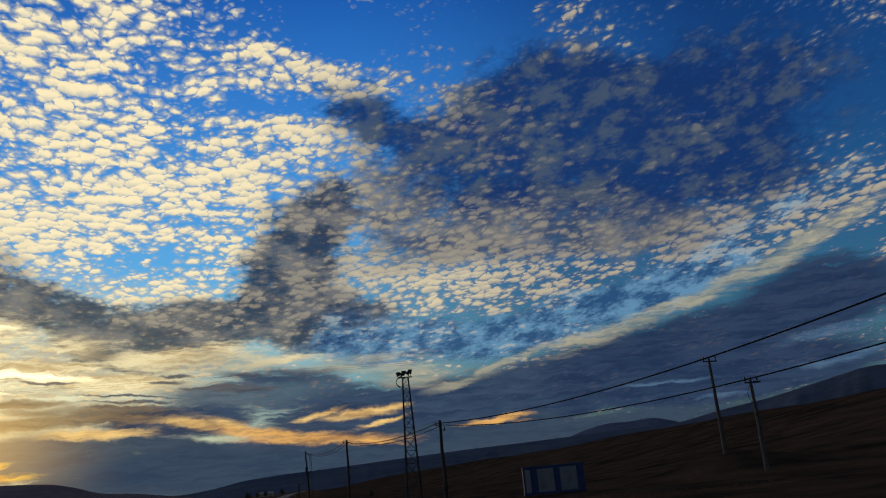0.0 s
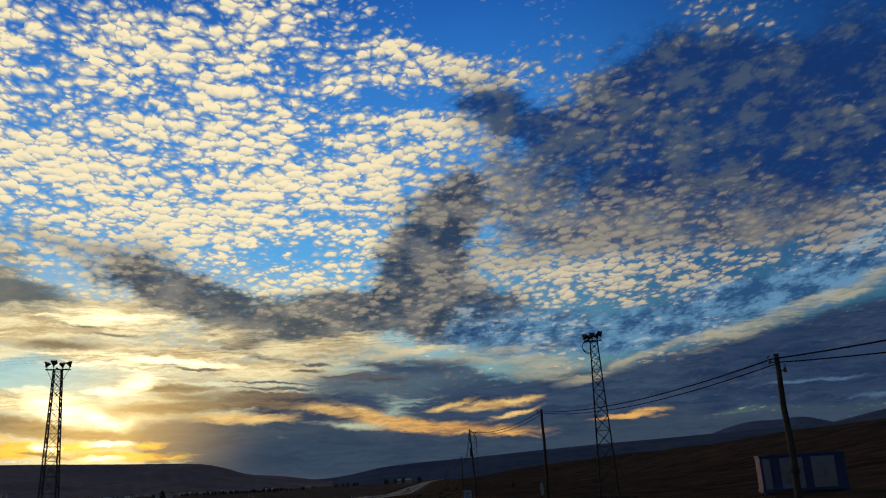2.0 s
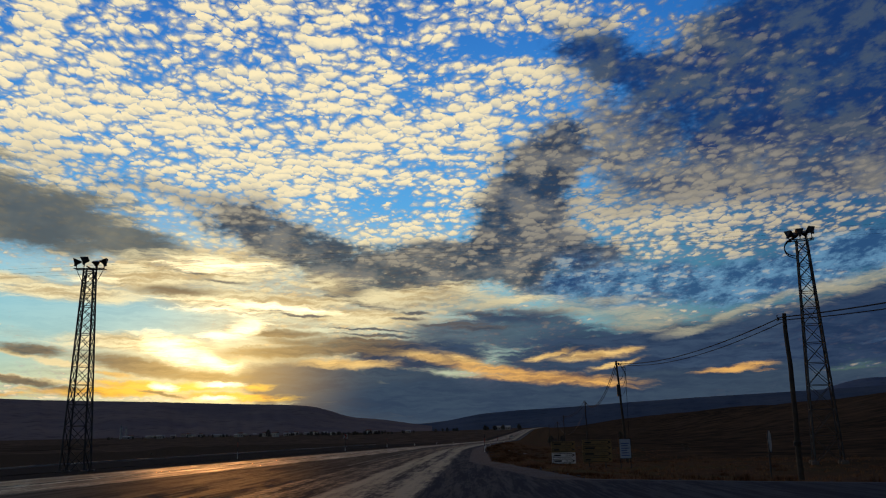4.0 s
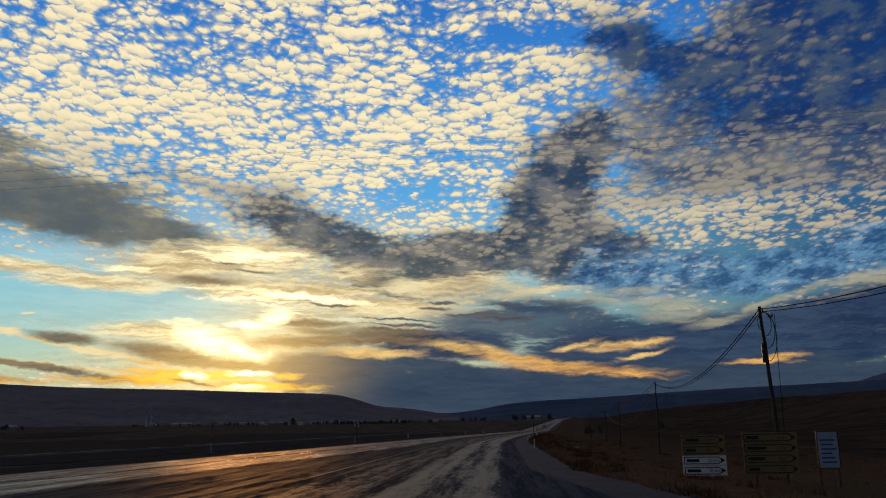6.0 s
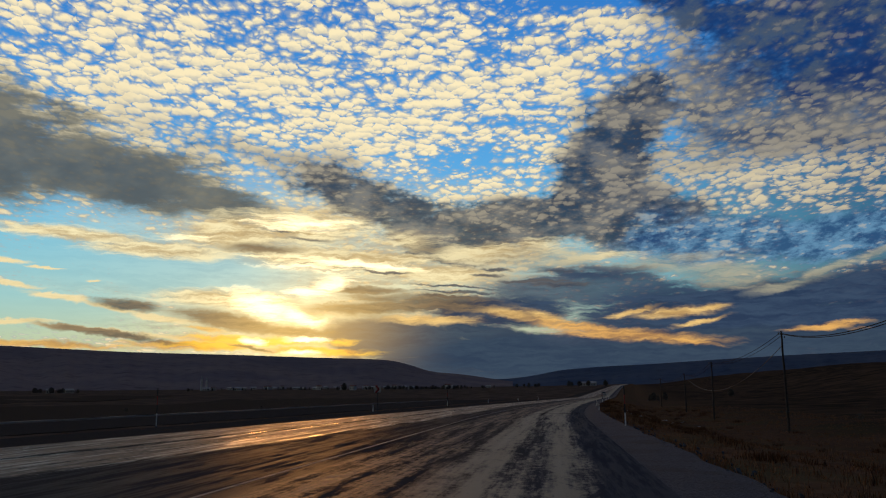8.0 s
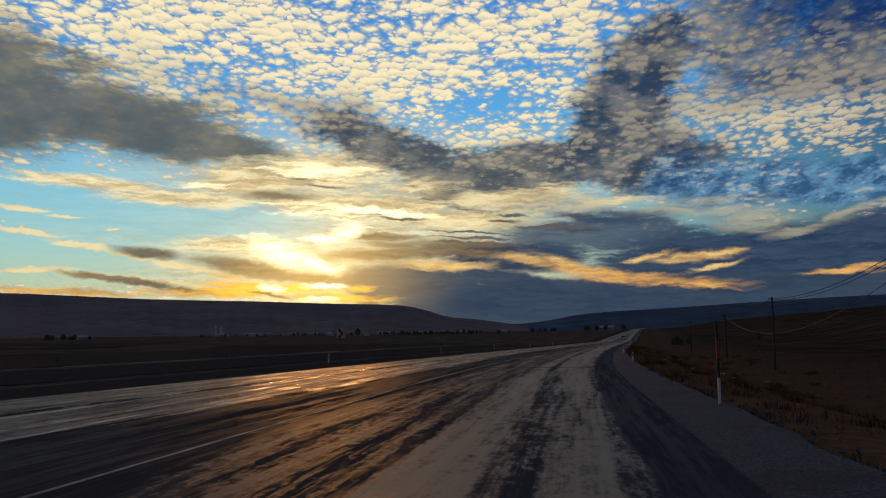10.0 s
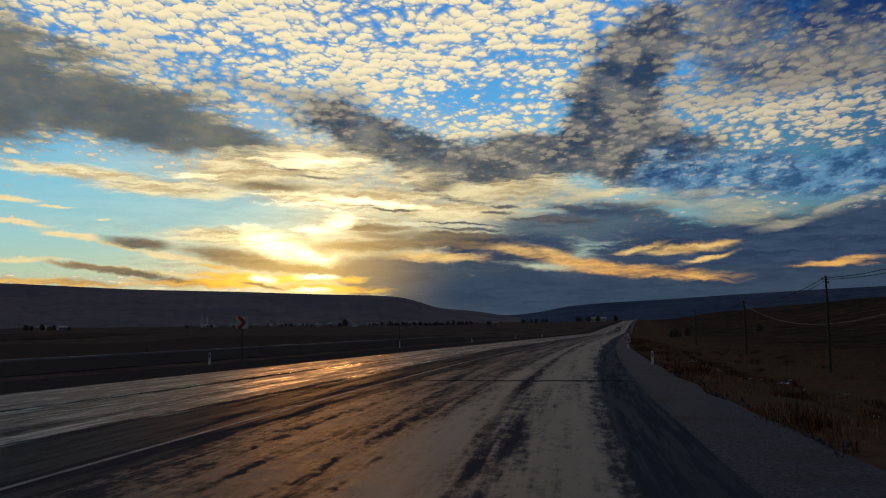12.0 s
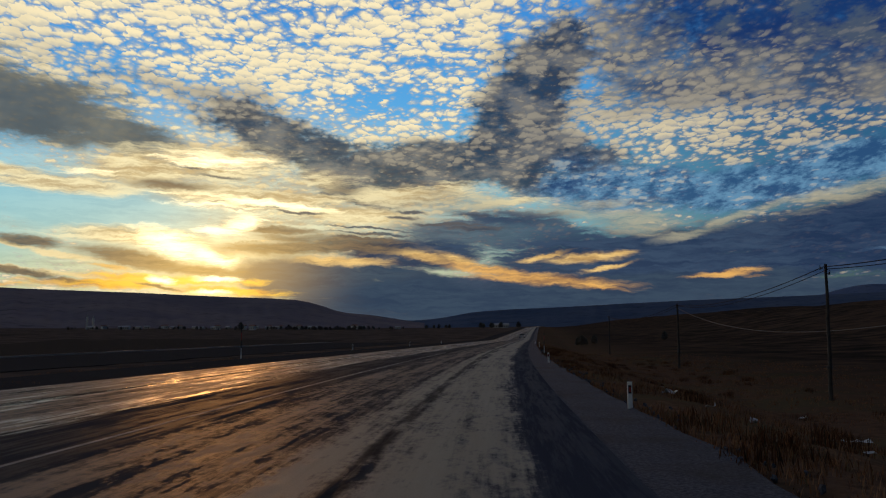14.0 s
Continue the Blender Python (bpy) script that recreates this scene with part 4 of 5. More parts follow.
SAGS = (0.55, 0.35, 0.5, 1.6, 0.6, 0.6, 0.8)
for n, (a, b) in enumerate(zip(TOPS, TOPS[1:])):
    for off, dz, thick in ((-0.05, 0.16, 0.026), (0.05, 0.22, 0.022)) if n == 3 else ((-0.12, 0.14, 0.022), (0.12, 0.24, 0.018)):
        if n == 0:
            a2, b2 = a + Vector((off, 0, -0.4 - (1.0 if dz > 0.2 else 0))), b + Vector((off, 0, -dz))
        else:
            a2, b2 = a + Vector((off, 0, -dz)), b + Vector((off, 0, -dz))
        cable("power_cable", a2, b2, SAGS[n] + dz * 0.6, thick, CABLE, "black sagging cable between the roadside poles")
cable("phone_cable", (11.7, 94.5, 4.0), (15.1, 23.4, 5.0), 2.85, 0.022, PALE_CABLE, "pale grey cable sagging low over the field")
for n, wy in enumerate((-26.0, -24.2, -22.6)):
    cable("high_wire", (-170.0, wy - 2, 18.0), (150.0, wy + 1, 18.6), 1.5, 0.0065, CABLE, "thin high wire crossing over the road")


def concrete_pole(x, y, top, turn):
    z = ground_height(x, y) - 0.1
    m = thing("line_pole", (x, y, z), "grey concrete line pole with three insulators", "utility pole", "concrete line poles", turn=turn)
    h = top - z
    bm = bmesh.new()
    for i in range(5):
        rod(bm, (0, 0, h * i / 5), (0, 0, h * (i + 1) / 5), 0.24 - 0.022 * i, 0.24 - 0.022 * (i + 1), 8)
    part("shaft", bm, CONCRETE, m)
    b = bmesh.new()
    box(b, (0.1, 0, h - 0.25), (1.7, 0.1, 0.12), bevel=0.02)
    part("crossarm", b, STEEL, m)
    for x0 in (-0.65, 0.05, 0.85):
        c = bmesh.new()
        rod(c, (x0, 0, h - 0.2), (x0, 0, h + 0.1), 0.05, 0.07)
        rod(c, (x0, 0, h + 0.1), (x0, 0, h + 0.3), 0.10, 0.05)
        part("insulator", c, CERAMIC, m)
    return m


CONCRETE = worn("grey_concrete", (0.09, 0.087, 0.085, 1), (0.05, 0.046, 0.043, 1), 0.9, 0.0, 3.0)
# Container white, darkened and blued: shade from the dim sky in its colour.
SHADED_WHITE = worn("shaded_white_sheet", (0.20, 0.23, 0.30, 1), (0.11, 0.11, 0.12, 1), 0.7, 0.0, 1.2)
concrete_pole(58.8, -45.8, 11.9, 10)
t2 = concrete_pole(58.0, -55.0, 8.5, 15)
jb = bmesh.new()
box(jb, (0.75, 0, 8.3 - t2.location.z), (0.9, 0.22, 0.14), bevel=0.03)
part("street_light", jb, LAMP_BODY, t2, "small dark street light on an arm")
jc = bmesh.new()
tube(jc, [Vector((-0.5 * math.sin(t), 0.1, 8.1 - t2.location.z - 1.8 * t / 3)) for t in np.linspace(0, 3.0, 12)], 0.025, 5)
part("lead_cable", jc, CABLE, t2)


# ---- site container ----
NAVY = worn("grimy_navy_sheet", (0.018, 0.05, 0.17, 1), (0.02, 0.03, 0.06, 1), 0.7, 0.0, 2.0)


def site_container():
    x, y = 39.7, -47.4
    z = ground_height(x, y) + 0.12
    c = thing("site_container", (x, y, z), "white and blue striped metal site container on blocks", "container", turn=-12)
    L, D, H = 5.9, 2.4, 2.55
    b = bmesh.new()
    box(b, (0, 0, H / 2), (L, D, H), bevel=0.05)
    part("body", b, NAVY, c)
    for name, z0, h in (("roof_rim", H + 0.02, 0.16), ("floor_rim", 0.1, 0.26)):
        r = bmesh.new()
        box(r, (0, 0, z0), (L + 0.1, D + 0.1, h), bevel=0.03)
        part(name, r, NAVY, c)
    for x0, w in ((-2.5, 0.5), (-0.77, 1.6), (1.42, 1.6)):
        for s in (-1, 1):
            r = bmesh.new()
            box(r, (x0, s * (D / 2 + 0.02), H / 2), (w, 0.05, H - 0.35), bevel=0.012)
            panel = part("white_panel", r, SHADED_WHITE, c, "shaded white wall panel with grime blotches")
            for q in np.arange(x0 - w / 2 + 0.2, x0 + w / 2 - 0.1, 0.4):
                g = bmesh.new()
                box(g, (q, s * (D / 2 + 0.05), H / 2), (0.05, 0.03, H - 0.4))
                part("rib", g, SHADED_WHITE, panel)
    for s in (-1, 1):
        for q in (-1, 1):
            f = bmesh.new()
            box(f, (s * (L / 2 - 0.3), q * (D / 2 - 0.25), -0.14), (0.45, 0.4, 0.3), bevel=0.02)
            part("block", f, CONCRETE, c)


site_container()


# ---- direction boards and signs ----
def bar_plate(bm, x0, x1, z0, z1, y, depth=0.006):
    box(bm, ((x0 + x1) / 2, y, (z0 + z1) / 2), (abs(x1 - x0), depth, abs(z1 - z0)))


def letters(words, size, at, mat, parent):
    """Each character is a piece of its own, set one after the other."""
    gone = 0.0
    for ch in words:
        if ch == " ":
            gone += size * 0.28
            continue
        cu = bpy.data.curves.new("character", "FONT")
        cu.body, cu.size, cu.extrude = ch, size, 0.002
        tmp = bpy.data.objects.new("character", cu)
        me = bpy.data.meshes.new_from_object(tmp)
        bpy.data.objects.remove(tmp)
        me.materials.clear()
        me.materials.append(mat)
        ob = new("character", me)
        ob.parent = parent
        ob.matrix_basis = Matrix.Translation(Vector(at) + Vector((gone, 0, 0))) @ pose(0, 0, 0, 90, 0, 0)
        gone += max(v.co.x for v in me.vertices) + size * 0.06


def arrow_board(at, width, rows, turn, label, legs):
    """Stacked direction plates with a black arrow outline each, on steel legs."""
    gz = ground_height(at[0] + width / 2, at[1])
    m = thing("direction_board", (at[0], at[1], gz), label, "road sign", "direction boards", turn=turn)
    top, ph = at[2] - gz, 0.335
    for n, (mat, word, w1) in enumerate(rows):
        z1 = top - n * (ph + 0.01)
        z0 = z1 - ph
        p = bmesh.new()
        box(p, (width / 2, 0, (z0 + z1) / 2), (width, 0.03, ph), bevel=0.006)
        plate = part("plate", p, mat, m)
        o = bmesh.new()
        y, tw = -0.021, 0.03
        l, r, tip = 0.05, width - 0.28, width - 0.06
        bar_plate(o, l, l + tw, z0 + 0.04, z1 - 0.04, y)
        bar_plate(o, l, r, z1 - 0.04 - tw, z1 - 0.04, y)
        bar_plate(o, l, r, z0 + 0.04, z0 + 0.04 + tw, y)
        mid = (z0 + z1) / 2
        for s in (-1, 1):
            d = Vector((tip - r, 0, -s * (ph / 2 - 0.055)))
            box(o, Vector((r, y, mid + s * (ph / 2 - 0.055))) + d / 2, (d.length, 0.006, tw), d.to_track_quat("X", "Z").to_matrix())
        v = [o.verts.new((tip - 0.13, y - 0.003, mid + 0.07)), o.verts.new((tip - 0.13, y - 0.003, mid - 0.07)), o.verts.new((tip, y - 0.003, mid))]
        o.faces.new(v)
        part("arrow_outline", o, BLACK, plate)
        t = bmesh.new()
        bar_plate(t, 0.14, 0.14 + w1, mid - 0.05, mid + 0.05, y)
        part("name_bar", t, BLACK, plate)
        letters(word, 0.15, (width - 0.62, y, mid - 0.05), BLACK, plate)
    for x0 in legs:
        g = bmesh.new()
        rod(g, (x0, 0.05, -0.3), (x0, 0.05, top - 0.05), 0.035)
        part("leg", g, STEEL, m)
    return m


arrow_board((10.42, -38.2, 1.12), 1.48, ((YELLOW, "km", 0.46), (YELLOW, "km", 0.34), (SHEET, "25 km", 0.42), (SHEET, "28 km", 0.46)), 3,
            "stack of yellow and white direction plates beside the road", (0.3, 1.15))
arrow_board((12.32, -39.0, 1.19), 1.8, ((YELLOW, "km", 0.4), (YELLOW, "km", 0.62), (YELLOW, "km", 0.55), (YELLOW, "km", 0.36)), 5,
            "stack of four yellow direction plates beside the road", (0.4, 1.4))


def notice_board():
    x, y = 14.55, -39.6
    gz = ground_height(x, y)
    m = thing("notice_board", (x, y, gz), "pale blue notice board on two thin legs", "sign", turn=12)
    top = 1.2 - gz
    b = bmesh.new()
    box(b, (0.34, 0, top - 0.58), (0.68, 0.03, 1.14), bevel=0.006)
    panel = part("panel", b, PALE_BLUE, m)
    f = bmesh.new()
    for x0, x1, z0, z1 in ((-0.03, 0.0, -0.02, 1.18), (0.68, 0.71, -0.02, 1.18), (0, 0.68, 1.15, 1.18), (0, 0.68, -0.02, 0.01)):
        box(f, ((x0 + x1) / 2, 0, top - 1.16 + (z0 + z1) / 2), (x1 - x0, 0.05, z1 - z0))
    part("frame", f, BLACK, m)
    for n, w in enumerate((0.48, 0.4, 0.5, 0.36, 0.45, 0.48)):
        t = bmesh.new()
        bar_plate(t, 0.1, 0.1 + w, top - 0.3 - n * 0.14, top - 0.25 - n * 0.14, -0.02)
        part("text_bar", t, BLUE, panel)
    for x0 in (0.03, 0.65):
        g = bmesh.new()
        rod(g, (x0, 0.03, -0.3), (x0, 0.03, top - 0.3), 0.025)
        part("leg", g, STEEL, m)


PALE_BLUE = worn("pale_blue_sheet", (0.42, 0.52, 0.66, 1), (0.25, 0.28, 0.32, 1), 0.5)
notice_board()


def round_sign():
    x, y = 19.5, -55.5
    gz = ground_height(x, y)
    m = thing("round_sign", (x, y, gz), "round white metal road sign turned edge-on on a post", "road sign", turn=68)
    h = 1.06 - gz
    d = bmesh.new()
    rod(d, (0, -0.03, h), (0, 0.0, h), 0.45, 0.45, 28)
    disc = part("disc", d, WHITE, m)
    e = bmesh.new()
    tube(e, [Vector((0.45 * math.cos(t), -0.015, h + 0.45 * math.sin(t))) for t in np.linspace(0, 6.2, 32)], 0.02, 5)
    part("rim", e, STEEL, disc)
    g = bmesh.new()
    rod(g, (0, 0.05, -0.3), (0, 0.05, h + 0.3), 0.03)
    part("post", g, STEEL, m)


round_sign()


def chevron_sign():
    x, y = -22.0, 38.5
    gz = ground_height(x, y)
    m = thing("chevron_sign", (x, y, gz), "white bend marker with a dark red chevron on a post", "road sign", turn=14)
    z0, s = 2.1 - gz, 0.66
    b = bmesh.new()
    box(b, (0, 0, z0), (s, 0.03, s), bevel=0.006)
    panel = part("panel", b, WHITE, m)
    c = bmesh.new()
    for q in (-1, 1):
        d = Vector((0.3, 0, -q * 0.32))
        box(c, Vector((-0.02, -0.022, z0 + q * 0.16)), (d.length + 0.06, 0.008, 0.19), d.to_track_quat("X", "Z").to_matrix())
    part("chevron", c, RED, panel)
    g = bmesh.new()
    rod(g, (0, 0.05, -0.3), (0, 0.05, z0 + 0.25), 0.035)
    part("post", g, STEEL, m)


chevron_sign()


def delineator():
    m = thing("delineator_post", (0, 0, 0), "white plastic delineator post with a dark reflector band", "marker post", "roadside delineators")
    b = bmesh.new()
    box(b, (0, 0, 0.28), (0.10, 0.06, 0.75), bevel=0.012)
    part("post", b, PLASTIC, m)
    k2 = bmesh.new()
    box(k2, (0, 0, 0.5), (0.065, 0.066, 0.17), bevel=0.004)
    band = part("band", k2, BLACK, m)
    r = bmesh.new()
    box(r, (0, -0.035, 0.5), (0.035, 0.01, 0.11))
    part("reflector", r, RED, band)
    return m


d0 = delineator()
spots = [(0.75, 31.1), (-0.75, 60.0), (-1.6, 118.0), (-20.5, 32.2), (-20.9, 98.8), (-20.6, 134.0), (-20.4, 170.0), (-2.6, 165.0)]
d0.matrix_basis = pose(*spots[0], ground_height(*spots[0]))
for n, (x, y) in enumerate(spots[1:]):
    copy_thing(d0, pose(x, y, ground_height(x, y), 0, 2 * (n % 3 - 1), 0))


def snow_pole():
    m = thing("snow_pole", (0, 0, 0), "slim red and white snow marker pole at the road edge", "marker post", "snow poles")
    for n, (z0, z1, mat) in enumerate(((-0.2, 0.68, PLASTIC), (0.68, 1.10, BLACK), (1.10, 1.52, RED), (1.52, 1.95, BLACK))):
        b = bmesh.new()
        rod(b, (0, 0, z0), (0, 0, z1), 0.033 - 0.001 * n, sides=10)
        part("section", b, mat, m)
    f = bmesh.new()
    rod(f, (0, 0, -0.08), (0, 0, 0.06), 0.13, 0.10, 8)
    part("foot", f, CONCRETE, m)
    return m


s0 = snow_pole()
s0.matrix_basis = pose(3.42, -3.9, ground_height(3.42, -3.9))
for x, y, k1 in ((-27.4, 6.4, 1.35), (-1.0, 85.0, 1.0), (-20.9, 66.5, 1.2)):
    copy_thing(s0, pose(x, y, ground_height(x, y)) @ Matrix.Diagonal((1, 1, k1, 1)))


# ---- far car, village, trees ----
def far_car():
    x, y = -8.3, 290.0
    m = thing("car", (x, y, rise(x, y) + 0.0), "pale car driving far off on the road", "car", turn=0)
    b = bmesh.new()
    box(b, (0, 0, 0.62), (1.75, 4.2, 0.62), bevel=0.16)
    part("body", b, WHITE, m)
    c = bmesh.new()
    box(c, (0, 0.1, 1.12), (1.45, 2.2, 0.55), bevel=0.2)
    part("cabin", c, BLACK, m)
    for s in (-1, 1):
        for q in (-1.3, 1.35):
            w = bmesh.new()
            rod(w, (s * 0.72, q, 0.32), (s * 0.9, q, 0.32), 0.32, sides=14)
            part("wheel", w, BLACK, m)
        l = bmesh.new()
        box(l, (s * 0.62, -2.1, 0.72), (0.3, 0.06, 0.16), bevel=0.02)
        part("tail_light", l, RED, m)


far_car()


def place(bearing, dist):
    a = radians(bearing)
    x, y = -math.sin(a) * dist, math.cos(a) * dist
    return x, y, ground_height(x, y)


def house(mat_wall, mat_roof, w, d, h, label):
    m = thing("house", (0, 0, 0), label, "house", "village houses")
    b = bmesh.new()
    box(b, (0, 0, h / 2 - 0.5), (w, d, h + 1.0))
    wall = part("wall", b, mat_wall, m)
    r = bmesh.new()
    v = [r.verts.new(p) for p in ((-w / 2 - 0.4, -d / 2 - 0.4, h), (w / 2 + 0.4, -d / 2 - 0.4, h), (w / 2 + 0.4, d / 2 + 0.4, h), (-w / 2 - 0.4, d / 2 + 0.4, h), (-w / 2 - 0.4, 0, h + d * 0.28), (w / 2 + 0.4, 0, h + d * 0.28))]
    for f in ((0, 1, 5, 4), (2, 3, 4, 5), (0, 4, 3), (1, 2, 5), (3, 2, 1, 0)):
        r.faces.new([v[i] for i in f])
    part("roof", r, mat_roof, m)
    for x0 in np.arange(-w / 2 + 1.4, w / 2 - 0.8, 2.4):
        q = bmesh.new()
        box(q, (x0, -d / 2 - 0.02, h * 0.5), (1.0, 0.1, 1.2))
        part("window", q, BLACK, wall)
    return m


ROOF_TILE = worn("old_roof_tile", (0.22, 0.09, 0.055, 1), (0.10, 0.06, 0.05, 1), 0.85, 0.0, 0.5)
ROOF_METAL = worn("pale_sheet_roof", (0.30, 0.29, 0.28, 1), (0.22, 0.21, 0.20, 1), 0.5, 0.2, 0.3)
PLASTER = worn("pale_plaster", (0.52, 0.48, 0.42, 1), (0.36, 0.32, 0.28, 1), 0.9, 0.0, 0.3)
rng = random.Random(7)
kinds = [house(PLASTER, ROOF_METAL, 8, 6, 2.9, "pale village house with a bright sheet metal roof"), house(WHITE, ROOF_TILE, 7, 6.5, 5.0, "two-storey white village house with a tiled roof"),
         house(PLASTER, ROOF_METAL, 10, 6, 2.8, "long low farm shed with a pale metal roof")]
sites = [(29.8 - 0.5 * i + rng.uniform(-0.4, 0.4), rng.uniform(980, 1900), rng.choice((0, 0, 1, 2))) for i in range(30)]
sites += [(39.6, 900, 0), (38.4, 980, 2), (12.9, 1150, 1), (12.4, 1160, 0), (3.2, 830, 2), (2.7, 850, 0), (10.0, 1300, 0), (18.6, 1500, 1), (17.9, 1520, 1), (17.2, 1540, 0)]
for n, (bearing, dist, kind) in enumerate(sites):
    x, y, z = place(bearing, dist)
    m = pose(x, y, z, 0, 0, bearing + rng.uniform(-35, 35))
    if n < 3:
        kind = n
        kinds[n].matrix_basis = m
    else:
        copy_thing(kinds[kind], m)


def silo_tower(bearing, dist, h):
    x, y, z = place(bearing, dist)
    m = thing("tower", (x, y, z), "slim white tower above the village roofs", "tower", "village towers")
    b = bmesh.new()
    rod(b, (0, 0, -1), (0, 0, h * 0.8), 1.5, 1.3, 14)
    part("shaft", b, WHITE, m)
    g = bmesh.new()
    rod(g, (0, 0, h * 0.62), (0, 0, h * 0.66), 1.9, 2.0, 14)
    part("balcony", g, WHITE, m)
    c = bmesh.new()
    rod(c, (0, 0, h * 0.8), (0, 0, h), 1.4, 0.1, 14)
    part("cap", c, ROOF_METAL, m)


silo_tower(29.9, 1200, 21)
silo_tower(29.55, 1215, 19)


def leaf_material():
    mat, n, bsdf = material("hazed_foliage", 0.8)
    r = n.add("ShaderNodeNewGeometry").outputs["Random Per Island"]
    # Leaf tones are greyed and lifted to imitate haze before the far trees.
    n.link(n.mix(r, (0.075, 0.072, 0.060, 1), (0.13, 0.115, 0.095, 1)), bsdf.inputs["Base Color"])
    bsdf.inputs["Specular IOR Level"].default_value = 0.2
    return mat


LEAF = leaf_material()


def tree(h, spread_r, slim, count, seed, label):
    """Trunk with limbs, and a crown of many small leaf clumps."""
    rg = random.Random(seed)
    m = thing("tree", (0, 0, 0), label, "tree", "trees on the plain")
    t = bmesh.new()
    for i in range(4):
        rod(t, (0, 0, h * 0.2 * i - 0.4), (0.04 * h * math.sin(i), 0, h * 0.2 * (i + 1) - 0.4), h * 0.03 * (1 - 0.2 * i), h * 0.03 * (1 - 0.2 * (i + 1)) + 0.01, 7)
    for i in range(6):
        a, z = i * 1.1, h * (0.3 + 0.08 * i)
        rod(t, (0, 0, z), (spread_r * 0.6 * math.cos(a), spread_r * 0.6 * math.sin(a), z + h * 0.16), h * 0.012, h * 0.004, 5)
    part("trunk", t, WOOD, m)
    c = bmesh.new()
    for _ in range(count):
        z = rg.uniform(0.12, 1.0)
        wide = spread_r * (math.sin(math.pi * min(1, z * 0.9 + 0.08)) ** 0.7 if not slim else (1 - z) ** 0.7 * 1.1 + 0.08)
        a, q = rg.uniform(0, 6.283), wide * math.sqrt(rg.random()) * rg.uniform(0.7, 1.15)
        p = Vector((q * math.cos(a), q * math.sin(a), z * h))
        s = h * rg.uniform(0.035, 0.075)
        e = Euler((rg.uniform(0, 3), rg.uniform(0, 3), rg.uniform(0, 3))).to_matrix()
        v = [c.verts.new(p + e @ Vector(o) * s) for o in ((-1, -0.5, 0), (0.2, -0.9, 0.3), (1, 0.1, 0), (0.1, 0.9, -0.3))]
        c.faces.new(v)
    part("crown", c, LEAF, m)
    return m


round_tree = tree(7.0, 3.0, False, 420, 3, "dark round-crowned tree on the plain")
slim_tree = tree(6.5, 1.7, True, 380, 5, "dark slim conifer standing on the plain")
bush = tree(2.2, 1.6, False, 260, 9, "low dark bush in the dry grass")
tree_sites = [(17.4 - 0.13 * i + rng.uniform(-0.08, 0.08), rng.uniform(880, 960), 0 if i % 6 else 1, rng.uniform(0.55, 0.95)) for i in range(40)]
tree_sites += [(rng.uniform(17, 31), rng.uniform(1020, 1400), rng.choice((0, 0, 0, 1)), rng.uniform(0.45, 0.9)) for _ in range(46)]
tree_sites += [(rng.uniform(38.0, 41.0), rng.uniform(860, 930), 0, rng.uniform(0.7, 1.2)) for _ in range(12)]
tree_sites += [(rng.uniform(1.6, 4.6), rng.uniform(780, 900), rng.choice((0, 1)), rng.uniform(0.7, 1.2)) for _ in range(14)]
tree_sites += [(rng.uniform(6, 12), rng.uniform(900, 1300), 0, rng.uniform(0.6, 1.0)) for _ in range(14)]
tree_sites += [(-1.9, 262, 1, 0.62), (-2.5, 268, 1, 0.55), (-2.2, 258, 0, 0.55), (-3.0, 275, 0, 0.5), (-7.5, 330, 0, 0.6), (20.4, 880, 0, 1.5)]
for n, (bearing, dist, kind, size) in enumerate(tree_sites):
    x, y, z = place(bearing, dist)
    m = pose(x, y, z, 0, 0, rng.uniform(0, 360)) @ Matrix.Diagonal((size, size, size, 1))
    if n == 1:
        round_tree.matrix_basis = m
    elif n == 0:
        slim_tree.matrix_basis = m
    else:
        copy_thing((round_tree, slim_tree)[kind], m)
bush_sites = [(29.0, 30.0), (24.0, 40.0), (31, 62), (38, 95), (-52, 75), (-64, 58), (22, 70), (45, 130), (-52, 120), (28, -20), (33, -70)]
for n, (x, y) in enumerate(bush_sites):
    s = rng.uniform(0.35, 0.75)
    m = pose(x, y, ground_height(x, y), 0, 0, rng.uniform(0, 360)) @ Matrix.Diagonal((s, s, s, 1))
    if n == 0:
        bush.matrix_basis = m
    else:
        copy_thing(bush, m)


# ---- side strip on the west, grass and litter ----
strip("side_track", TRACK, lambda y: -29.0 - 0.02 * y, lambda y: -42.0 - 0.07 * y, -60, 240, 2.5, 0.05, "grey gravel track running beside the road", "track", cols=14, lies=True)
KERB = worn("pale_kerb_concrete", (0.30, 0.28, 0.26, 1), (0.14, 0.13, 0.12, 1), 0.95, 0.0, 0.4)
strip("track_kerb", KERB, lambda y: -42.2 - 0.07 * y, lambda y: -42.55 - 0.07 * y, -60, 240, 2.5, 0.22, "low pale concrete kerb along the gravel track", "kerb", cols=2, lies=True)

strip("field", SOIL, lambda y: -47.0 - 0.07 * y, lambda y: -95.0 - 0.25 * y, -80, 300, 4, 0.06, "dark ploughed field beyond the gravel track", "field", cols=24, lies=True)
strip("far_field", SOIL, lambda y: -150.0 - 0.25 * y, lambda y: -230.0 - 0.4 * y, -60, 420, 8, 0.12, "dark harvested field on the plain", "field", cols=20, lies=True)


def grass_material(name, *tones4):
    mat, n, bsdf = material(name, 0.9)
    r = n.add("ShaderNodeNewGeometry").outputs["Random Per Island"]
    n.link(n.ramp(r, *zip((0.0, 0.4, 0.8, 1.0), tones4)), bsdf.inputs["Base Color"])
    bsdf.inputs["Specular IOR Level"].default_value = 0.0
    return mat


